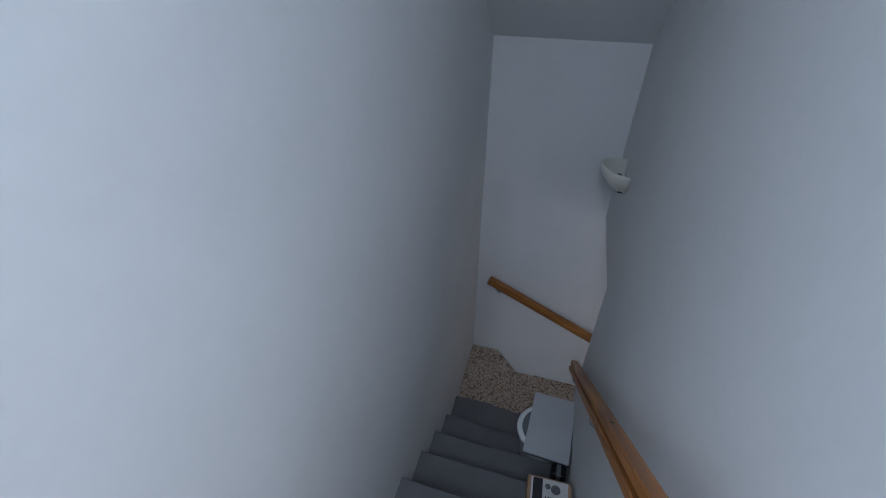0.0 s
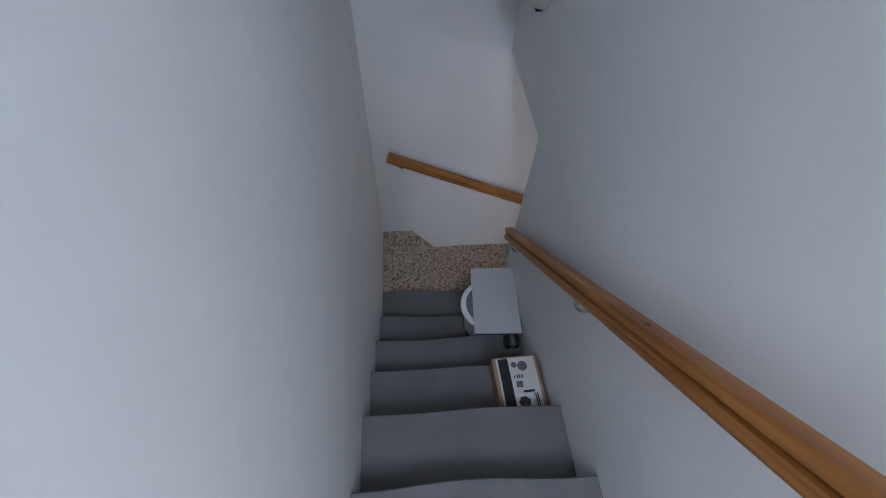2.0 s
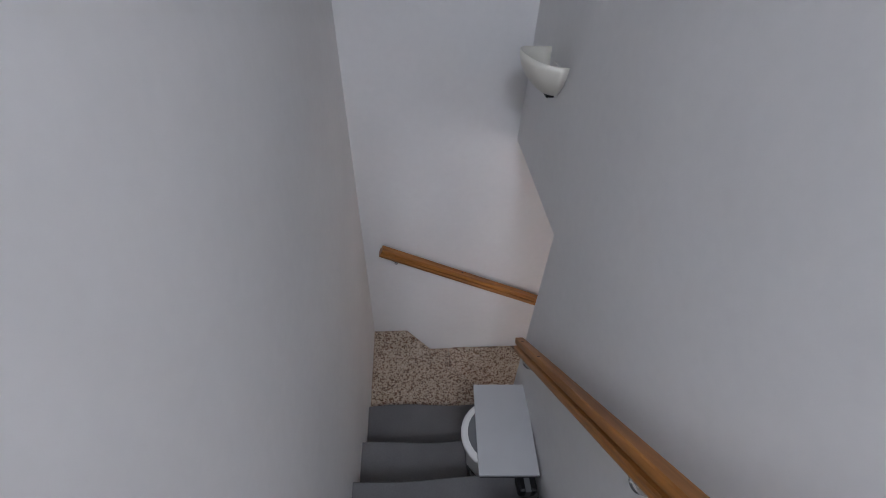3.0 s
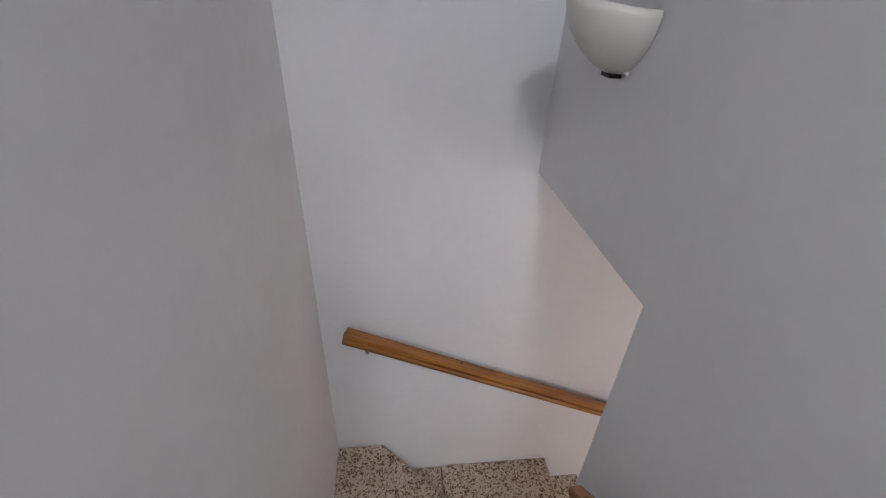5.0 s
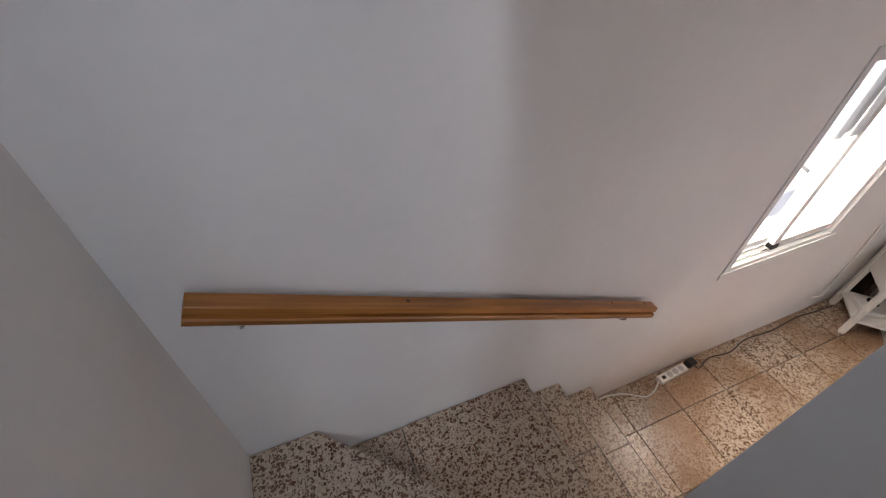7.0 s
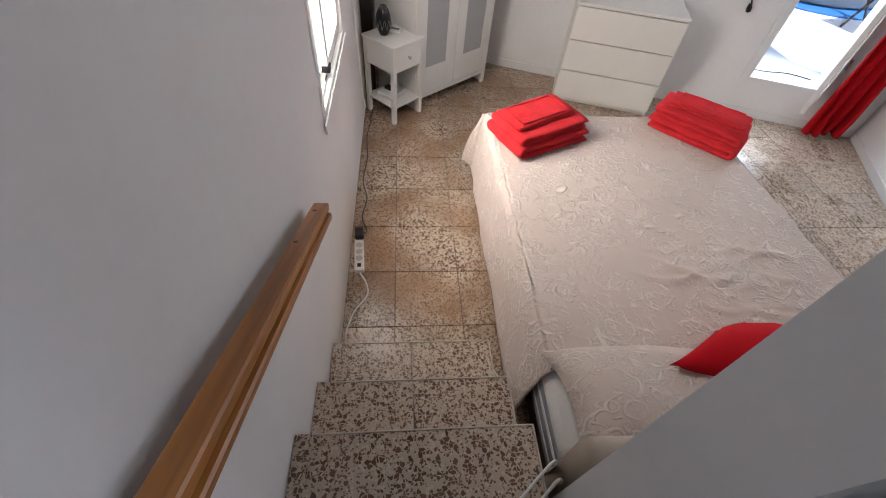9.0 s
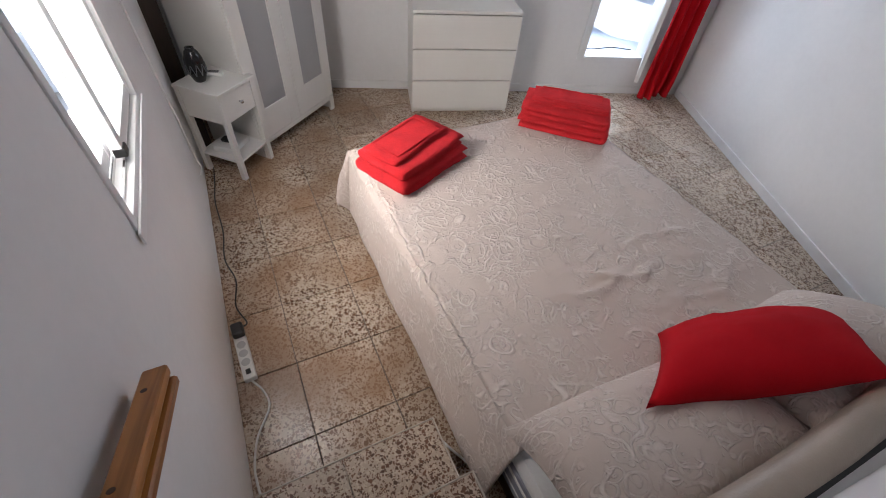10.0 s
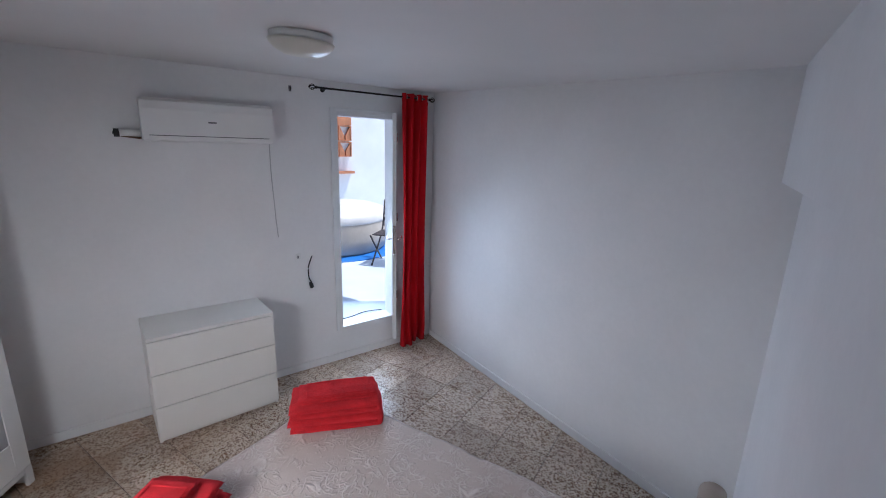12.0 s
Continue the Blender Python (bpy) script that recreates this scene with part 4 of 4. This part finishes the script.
g = part("glass_pane", B(0.068, LW - 0.068, -0.003, 0.003, 0.098, LH - 0.078), M_GLASS, leaf, "clear glass pane")
g.visible_shadow = False
for s in (-1, 1):
    part("handle", tube([(LW - 0.035, s * 0.021, 0.93), (LW - 0.035, s * 0.055, 0.93), (LW - 0.14, s * 0.06, 0.93)], 0.008), M_STEEL, leaf, "steel lever handle", True)
part("lock_plate", B(LW - 0.0005, LW + 0.0015, -0.011, 0.011, 0.80, 1.05), M_STEEL, leaf)
for z in (0.2, 1.0, 1.75):
    part("hinge", lathe([(0.009, z), (0.009, z + 0.08)], 12, Matrix.Translation((-0.004, -0.024, 0))), M_STEEL, leaf)

# ---- curtain and rod ----
rod = thing("curtain_rod", FAR, "thin black iron curtain rod with cage finials", "curtain rod")
RZ, RY = 2.465, 0.12
part("rod", tube([(-1.17, RY, RZ), (-0.09, RY, RZ)], 0.008, 10), M_IRON, rod, smooth=True)
for x, s in ((-1.17, -1), (-0.09, 1)):
    f = part("finial", lathe([(0.004, 0), (0.012, 0.004), (0.012, 0.010), (0.006, 0.014)], 12, Matrix.Translation((x, RY, RZ)) @ pose(0, 0, 0, 0, 90 * s)), M_IRON, rod, "cage finial", True)
    for k in range(6):
        a = 2 * math.pi * k / 6
        pts = [(x + s * (0.012 + 0.055 * q), RY + 0.022 * math.sin(math.pi * q) * math.cos(a + q), RZ + 0.022 * math.sin(math.pi * q) * math.sin(a + q)) for q in (0, 0.25, 0.5, 0.75, 1)]
        part("cage_wire", tube(pts, 0.0028, 6), M_IRON, f)
for x in (-1.08, -0.12):
    b = part("bracket", tube([(x, 0.004, RZ), (x, 0.06, RZ), (x, RY - 0.009, RZ)], 0.005), M_IRON, rod, smooth=True)
    part("bracket_plate", lathe([(0.02, 0), (0.02, 0.004)], 14, Matrix.Translation((x, 0.001, RZ)) @ pose(0, 0, 0, -90)), M_IRON, b)


def curtain_mesh():
    bm = bmesh.new()
    nx, nz = 80, 30
    x0, x1 = -0.385, -0.10
    rows = []
    for i in range(nz + 1):
        f = i / nz
        z = 0.03 + (2.50 - 0.03) * (1 - f)
        row = []
        for j in range(nx + 1):
            g = j / nx
            ph = g * 2 * math.pi * 3.5
            amp = 0.028 + 0.012 * math.sin(f * 3 + g * 5) + 0.010 * f
            sway = 0.012 * math.sin(f * 4.2 + g * 2) * f
            x = x0 + (x1 - x0) * g + 0.010 * math.sin(2 * ph + 3 * f) * f + sway - 0.02 * f * (g < 0.0)
            y = RY + amp * math.sin(ph + 0.6 * math.sin(f * 3.1)) + 0.006 * noise.noise((g * 8, f * 5, 2)) + (0.05 * max(0, f - 0.93) / 0.07 * math.sin(g * 6))
            row.append(bm.verts.new((x, y, z)))
        rows.append(row)
    for a, b in zip(rows, rows[1:]):
        for j in range(nx):
            bm.faces.new((a[j], a[j + 1], b[j + 1], b[j]))
    return bm


cu = thing("curtain", FAR, "plain red eyelet curtain gathered beside the terrace door", "curtain")
cl = part("cloth", curtain_mesh(), M_CURT, cu, smooth=True)
so = cl.modifiers.new("thickness", "SOLIDIFY")
so.thickness = 0.002
for k in range(5):
    x = -0.375 + 0.285 * (k + 0.5) / 5
    bm = bmesh.new()
    pts = [(x, RY + 0.023 * math.cos(a), RZ + 0.023 * math.sin(a)) for a in [2 * math.pi * q / 12 for q in range(13)]]
    part("eyelet", tube(pts, 0.004, 6, bm), M_STEEL, cu, "metal eyelet ring", True)

# ---- window ----
win = thing("window_1", Matrix(), "white aluminium sliding window in the plaster wall", "window", kind="structure")
for a, b, z0, z1 in ((WX0, WX0 + 0.035, WZ0, WZ1), (WX1 - 0.035, WX1, WZ0, WZ1), (WX0 + 0.036, WX1 - 0.036, WZ1 - 0.035, WZ1), (WX0 + 0.036, WX1 - 0.036, WZ0, WZ0 + 0.028)):
    part("window_frame", B(a, b, -0.006, 0.075, z0, z1, bevel=0.003), M_ALU, win)
part("sill_trim", B(WX0 - 0.02, WX1 + 0.02, -0.014, -0.0065, WZ0 - 0.035, WZ0 + 0.004, bevel=0.002), M_ALU, win)
for y in (0.014, 0.044):
    part("track", B(WX0 + 0.037, WX1 - 0.037, y, y + 0.006, WZ0 + 0.0285, WZ0 + 0.042), M_STEEL, win)
xm = 1.675   # the room-side sash is slid back
for x0, x1, y in ((WX0 + 0.037, xm + 0.02, 0.048), (xm - 0.02, WX1 - 0.037, 0.008)):
    zb, zt = WZ0 + 0.046, WZ1 - 0.037
    bm = B(x0, x0 + 0.04, y, y + 0.024, zb, zt, bevel=0.003)
    box(bm, x1 - 0.04, x1, y, y + 0.024, zb, zt, bevel=0.003)
    box(bm, x0 + 0.041, x1 - 0.041, y + 0.001, y + 0.023, zb, zb + 0.045, bevel=0.003)
    box(bm, x0 + 0.041, x1 - 0.041, y + 0.001, y + 0.023, zt - 0.045, zt, bevel=0.003)
    sa = part("sash", bm, M_ALU, win)
    g = part("pane", B(x0 + 0.039, x1 - 0.039, y + 0.010, y + 0.014, zb + 0.043, zt - 0.043), M_GLASS, sa, "clear glass pane")
    g.visible_shadow = False
part("roller_cap", B(xm - 0.022, xm + 0.022, 0.002, 0.036, WZ0 + 0.0465, WZ0 + 0.075, bevel=0.003), M_BLACK, win, "black plastic roller cap")

# ---- air conditioner ----
ac = thing("air_conditioner", FAR @ Matrix.Translation((-2.345, 0.001, 2.02)), "white wall-mounted air conditioner with closed flap", "air conditioner")
ACP = [(0, 0), (0.15, 0.0), (0.195, 0.012), (0.205, 0.03), (0.208, 0.20), (0.195, 0.25), (0.16, 0.27), (0, 0.27)]
bm = sweep(ACP, 0.80)
bmesh.ops.bevel(bm, geom=[e for e in bm.edges if abs(e.verts[0].co.x - e.verts[1].co.x) < 1e-4], offset=0.006, segments=2, affect="EDGES")
part("body", bm, M_PLASTIC, ac)
part("flap", B(0.04, 0.76, 0.05, 0.15, -0.006, -0.001, bevel=0.002), M_PLASTIC, ac)
part("slot", B(0.035, 0.765, 0.2005, 0.2075, 0.034, 0.039), M_GREYLINE, ac, "dark slot above the flap")
part("badge", B(0.375, 0.425, 0.206, 0.2105, 0.125, 0.135), M_GREYLINE, ac, "small grey maker's badge")
cd = thing("pipe_conduit", FAR @ Matrix.Translation((-2.345, 0.085, 2.065)), "short white conduit running from the air conditioner into the wall", "conduit")
part("sleeve", tube([(-0.115, 0, 0.0), (-0.003, 0, 0)], 0.022, 16), M_PLASTIC, cd, smooth=True)
part("pipe", tube([(-0.130, 0, -0.012), (-0.003, 0, -0.028)], 0.010, 10), M_BROWN, cd, smooth=True)
part("dark_end", tube([(-0.145, 0, 0), (-0.117, 0, 0)], 0.026, 16), M_BLACK, cd, "dark insulated pipe end")
part("wall_elbow", tube([(-0.13, 0, 0), (-0.135, -0.04, 0), (-0.135, -0.084, 0)], 0.018, 12), M_BLACK, cd, smooth=True)


def cable(name, pts, r, material, label, m=None, cat="cable"):
    e = tagged(part(name, tube(pts, r), material, smooth=True), label, cat)
    if m is not None:
        e.matrix_world = m
    return e


cable("grey_cable", [(-1.53, 0.01, 2.03), (-1.53, 0.006, 1.8), (-1.52, 0.006, 1.55), (-1.515, 0.006, 1.40), (-1.505, 0.006, 1.27)], 0.004, M_GREYC, "thin pale grey cord hanging from the air conditioner", FAR)
so_ = thing("wall_socket", FAR @ Matrix.Translation((-1.355, 0.0, 1.08)), "small white wall socket with two dark holes", "socket")
part("plate", B(-0.022, 0.022, 0.001, 0.012, -0.028, 0.028, bevel=0.004), M_PLASTIC, so_)
part("hole", B(-0.006, 0.006, 0.0121, 0.0135, -0.012, 0.012), M_GREYLINE, so_)
hp = thing("hanging_plug", FAR @ Matrix.Translation((-1.23, 0.012, 0.785)), "black cable end with a plug hanging out of the wall", "cable")
part("lead", tube([(0.0, -0.011, 0.285), (-0.02, 0.006, 0.26), (-0.045, 0.01, 0.19), (-0.042, 0.01, 0.10), (-0.022, 0.012, 0.055)], 0.0055), M_BLACK, hp, smooth=True)
part("plug", lathe([(0.008, 0.0), (0.018, 0.008), (0.018, 0.035), (0.010, 0.06)], 14, Matrix.Translation((-0.018, 0.012, 0.0)) @ pose(0, 0, 0, 0, -14)), M_BLACK, hp, smooth=True)
hk = thing("wall_hook", FAR @ Matrix.Translation((-1.345, 0.001, 2.45)), "small dark rod bracket still fixed to the wall", "hook")
part("plate", B(-0.010, 0.010, 0, 0.006, -0.022, 0.022, bevel=0.002), M_GREYLINE, hk)
part("hook", tube([(0, 0.007, 0.01), (0, 0.025, 0.0), (0, 0.02, -0.012)], 0.004), M_IRON, hk)

# ---- ceiling lamp ----
LP = Vector((1.85, -1.79))
cl = thing("ceiling_lamp", Matrix.Translation((LP.x, LP.y, ceil_z(LP.x, LP.y))) @ pose(0, 0, 0, 0, -4.1, 0), "flat round opal ceiling lamp, switched off", "ceiling lamp")
part("base", lathe([(0.124, -0.028), (0.127, -0.019), (0.127, -0.001)], 40), M_PLASTIC, cl, smooth=True)
part("diffuser", lathe([(0.02, -0.084), (0.069, -0.079), (0.106, -0.062), (0.128, -0.042), (0.133, -0.029)], 40), M_OPAL, cl, smooth=True)

# ---- skirting ----
sk = thing("baseboard", Matrix(), "low white painted skirting along the bedroom walls", "skirting", kind="structure")
p0, p1 = S0 + sd * 0.02, S1 - sd * 0.02
bm = prism(bmesh.new(), [tuple(p0 - sn * 0.001), tuple(p1 - sn * 0.001), tuple(p1 - sn * 0.012), tuple(p0 - sn * 0.012)], 0.001, 0.065)
part("skirting_board", bm, M_WALL, sk)
bm = prism(bmesh.new(), [fw(-0.03, -0.001), fw(3.6, -0.001), fw(3.6, -0.011), fw(-0.03, -0.011)], 0.001, 0.07)
part("skirting_board", bm, M_WALL, sk)

# ---- power strip and cables along the window wall ----
ps = thing("power_strip", Matrix.Translation((1.345, -0.062, 0.0)) @ pose(0, 0, 0, 0, 0, 4), "white four-way power strip on the floor by the wall", "power strip")
part("body", B(0, 0.235, -0.026, 0.026, 0, 0.034, bevel=0.006), M_PLASTIC, ps)
for k in range(3):
    part("outlet", lathe([(0.019, 0.0342), (0.019, 0.0352)], 18, Matrix.Translation((0.085 + 0.048 * k, 0, 0))), M_GREYC, ps, "round grey outlet")
part("switch", B(0.022, 0.046, -0.010, 0.010, 0.0342, 0.040, bevel=0.002), M_BLACK, ps, "dark rocker switch")
part("plug", B(0.215, 0.285, -0.030, 0.022, 0.0345, 0.075, bevel=0.010), M_BLACK, ps, "black plug")
cable("strip_cable", [(1.345, -0.062, 0.014), (1.28, -0.10, 0.006), (1.20, -0.11, 0.006), (1.10, -0.05, 0.006), (1.00, -0.022, 0.006), (0.93, -0.02, 0.006), (0.84, -0.03, 0.006)], 0.0045, M_PLASTIC, "white cable running from the strip to the step")
cable("floor_cable", [(1.61, -0.06, 0.05), (1.66, -0.085, 0.008), (1.78, -0.05, 0.005), (1.95, -0.07, 0.005), (2.12, -0.035, 0.005), (2.35, -0.05, 0.005), (2.62, -0.035, 0.005), (2.82, -0.05, 0.005), (3.0, -0.06, 0.005)], 0.0035, M_BLACK, "thin black cable lying along the wall")
cable("wall_cable", [(2.60, -0.006, 1.60), (2.62, -0.008, 1.2), (2.68, -0.010, 0.8), (2.74, -0.012, 0.5), (2.76, -0.014, 0.26), (2.72, -0.03, 0.20), (2.66, -0.014, 0.19)], 0.0045, M_PLASTIC, "white cable hanging down the wall")
for dx, name in ((0.0, "step_cable"), (-0.045, "step_lead")):
    cable(name, [(0.100, -0.497, 0.636), (0.129, -0.582, 0.628), (0.174 + dx, -0.640, 0.628), (0.218 + dx, -0.700, 0.630), (0.228 + dx, -0.735, 0.56), (0.238 + dx, -0.745, 0.42)], 0.0042, M_PLASTIC, "white cable lying across the landing")
ad = thing("plug_adapter", Matrix.Translation((0.070, -0.477, LAND)) @ pose(0, 0, 0, 0, 0, 70), "white round plug adapter lying on the landing", "plug")
part("body", lathe([(0.026, 0.0), (0.028, 0.006), (0.028, 0.030), (0.022, 0.036)], 20), M_PLASTIC, ad, smooth=True)
part("pin", tube([(-0.028, 0.008, 0.016), (-0.05, 0.008, 0.016)], 0.0024), M_STEEL, ad)
part("pin", tube([(-0.028, -0.008, 0.016), (-0.05, -0.008, 0.016)], 0.0024), M_STEEL, ad)
cable("bed_cable", [(0.80, -0.70, 0.012), (0.72, -0.73, 0.03), (0.62, -0.76, 0.10)], 0.005, M_PLASTIC, "white cable dropping beside the bed")

# ---- terrace outside ----
tg = tagged(part("terrace_floor", prism(bmesh.new(), [fw(-4, 0.2), fw(7, 0.2), fw(7, 9), fw(-4, 9)], -0.2, SILL - 0.015), M_TERRACE), "pale painted concrete terrace floor", "terrace", kind="structure")
def ft(u, n, z=0.0):
    p = fw(u, n)
    return Matrix.Translation((p[0], p[1], z))


TZ = SILL - 0.015
bw = thing("terrace_wall", Matrix(), "white rendered terrace wall in the sun with an openwork screen", "wall", kind="structure")
part("wall_panel", prism(bmesh.new(), [fw(-4, 7.0), fw(7, 7.0), fw(7, 7.2), fw(-4, 7.2)], TZ, 4.2), M_RENDER, bw)
hot = thing("hot_tub", ft(-0.30, 3.36, TZ), "round beige inflatable hot tub with a pale cover", "hot tub")
part("body", lathe([(0.88, 0), (0.95, 0.05), (1.0, 0.25), (0.99, 0.55), (0.95, 0.66), (0.88, 0.70)], 48), M_TUB, hot, smooth=True)
part("cover", lathe([(1.0, 0.52), (1.005, 0.55), (1.0, 0.62), (0.95, 0.68), (0.8, 0.73), (0.5, 0.77), (0.2, 0.78)], 48), M_COVER, hot, smooth=True)
for k in range(6):
    a = 2 * math.pi * k / 6 + 0.3
    part("strap", tube([(1.01 * math.cos(a), 1.01 * math.sin(a), 0.60), (1.012 * math.cos(a), 1.012 * math.sin(a), 0.43)], 0.010, 6), M_CHAIR, hot, "dark tie strap")
mt_ = tagged(part("ground_mat", lathe([(1.18, 0.0), (1.18, 0.012)], 48, ft(-0.36, 3.34, TZ + 0.001)), M_BLUE), "blue round groundsheet under the hot tub", "mat")
for k, (u, n) in enumerate(((-0.62, 1.85),)):
    chm = ft(u, n, TZ) @ pose(0, 0, 0, 0, 0, 20)
    chair = thing("folding_chair", chm, "dark folding garden chair beside the hot tub", "chair")
    for x in (-0.22, 0.22):
        part("leg", tube([(x, -0.22, 0), (x, 0.22, 0.45)], 0.013), M_CHAIR, chair, smooth=True)
        part("leg", tube([(x * 0.9, 0.24, 0), (x * 0.9, -0.20, 0.46), (x * 0.9, -0.32, 0.92)], 0.013), M_CHAIR, chair, smooth=True)
    for q in range(6):
        part("seat_slat", B(-0.20, 0.20, -0.19 + q * 0.068, -0.135 + q * 0.068, 0.452, 0.47, bevel=0.003), M_CHAIR, chair)
    for q in range(4):
        part("back_slat", B(-0.20, 0.20, -0.262 - 0.026 * q, -0.247 - 0.026 * q, 0.60 + q * 0.085, 0.66 + q * 0.085, bevel=0.003), M_CHAIR, chair)
cable("terrace_cable", [(u0 + 0.02, -0.26, SILL - 0.011), (u0 + 0.2, -0.24, SILL - 0.011), (u1 - 0.2, -0.29, SILL - 0.011), (u1 - 0.02, -0.25, SILL - 0.011)], 0.004, M_BLACK, "thin black cable on the terrace floor", FAR)
# openwork terracotta screen blocks
sn_ = thing("screen_block", Matrix(), "openwork terracotta screen blocks on the terrace wall", "screen")
for r in range(2):
    for c in range(5):
        u, z = -2.21 + c * 0.36, 1.92 + r * 0.40
        bm = bmesh.new()
        for du0, du1, dz0, dz1 in ((-0.17, -0.145, -0.19, 0.19), (0.145, 0.17, -0.19, 0.19), (-0.144, 0.144, 0.165, 0.19), (-0.144, 0.144, -0.19, -0.165)):
            prism(bm, [fw(u + du0, 6.88), fw(u + du1, 6.88), fw(u + du1, 6.995), fw(u + du0, 6.995)], z + dz0, z + dz1)
        for s in (-1, 1):
            lean = [fw(u + s * 0.02, 6.9), fw(u + s * 0.135, 6.9), fw(u + s * 0.135, 6.98), fw(u + s * 0.02, 6.98)]
            prism(bm, lean, lambda x, y: z - 0.164, lambda x, y, s=s: z - 0.1 + 0.25 * abs((Vector((x, y)) - Vector(fw(u, 6.9))).dot(FU)) / 0.135)
        part("block", bm, M_TERRA, sn_)
bm = prism(bmesh.new(), [fw(-2.39, 6.90), fw(-0.6, 6.90), fw(-0.6, 6.995), fw(-2.39, 6.995)], 2.52, 2.74)
part("solid_band", bm, M_TERRA, sn_)
bm = prism(bmesh.new(), [fw(-2.42, 6.80), fw(-0.6, 6.80), fw(-0.6, 6.995), fw(-2.42, 6.995)], 1.30, 1.36)
part("ledge", bm, M_TERRA, sn_)

# ---- outside the window ----
tagged(part("ground", B(-60, 60, -60, 60, -0.6, -0.25), M_RENDER), "pale paved ground around the house", "ground", kind="structure")
nb = thing("neighbour_wall", Matrix(), "white rendered wall with a row of pierced blocks across the alley", "wall", kind="structure")
part("wall_panel", B(-1, 8, 2.6, 2.8, -0.25, 0.75), M_RENDER, nb)
part("wall_panel", B(-1, 8, 3.3, 3.5, -0.25, 3.2), M_RENDER, nb)
for k in range(16):
    for r in range(2):
        x = 1.6 + k * 0.22
        bm = bmesh.new()
        for a, b, z0, z1 in ((0, 0.03, 0, 0.2), (0.18, 0.21, 0, 0.2), (0.031, 0.179, 0.17, 0.2), (0.031, 0.179, 0, 0.03), (0.09, 0.12, 0.031, 0.169)):
            box(bm, x + a, x + b, 2.64, 2.74, 0.752 + 0.205 * r + z0, 0.752 + 0.205 * r + z1)
        part("pierced_block", bm, M_GREYC, nb)

# ---- floor tiles ----
TILE, GX, GY = 0.345, 1.014, -0.255
tile_me = None
corners = [Vector(c) for c in ((0.0, 0.0), (4.3, 0.0), (CORNER.x, CORNER.y), (0.0, -2.85))]


def inside(x, y, m):
    return x > 0.0 - m and y < 0.05 + m and (Vector((x, y)) - CORNER).dot(FN) < m and (Vector((x, y)) - S0).dot(sn) < m


for i in range(-4, 11):
    for j in range(-2, 14):
        cx, cy = GX + (i + 0.5) * TILE, GY - (j + 0.5) * TILE + TILE
        if not inside(cx, cy, 0.26):
            continue
        if tile_me is None:
            h = TILE / 2 - 0.0022
            bm = B(-h, h, -h, h, -0.0115, 0.0, bevel=0.0012)
            tile_me = bpy.data.meshes.new("floor_tile")
            bm.to_mesh(tile_me)
            bm.free()
            tile_me.materials.append(M_TERR)
        t = new("floor_tile", tile_me)
        t.location = (cx, cy, 0.0004 * math.sin(i * 3.7 + j * 5.1) - 0.0004)
        t.parent = floor
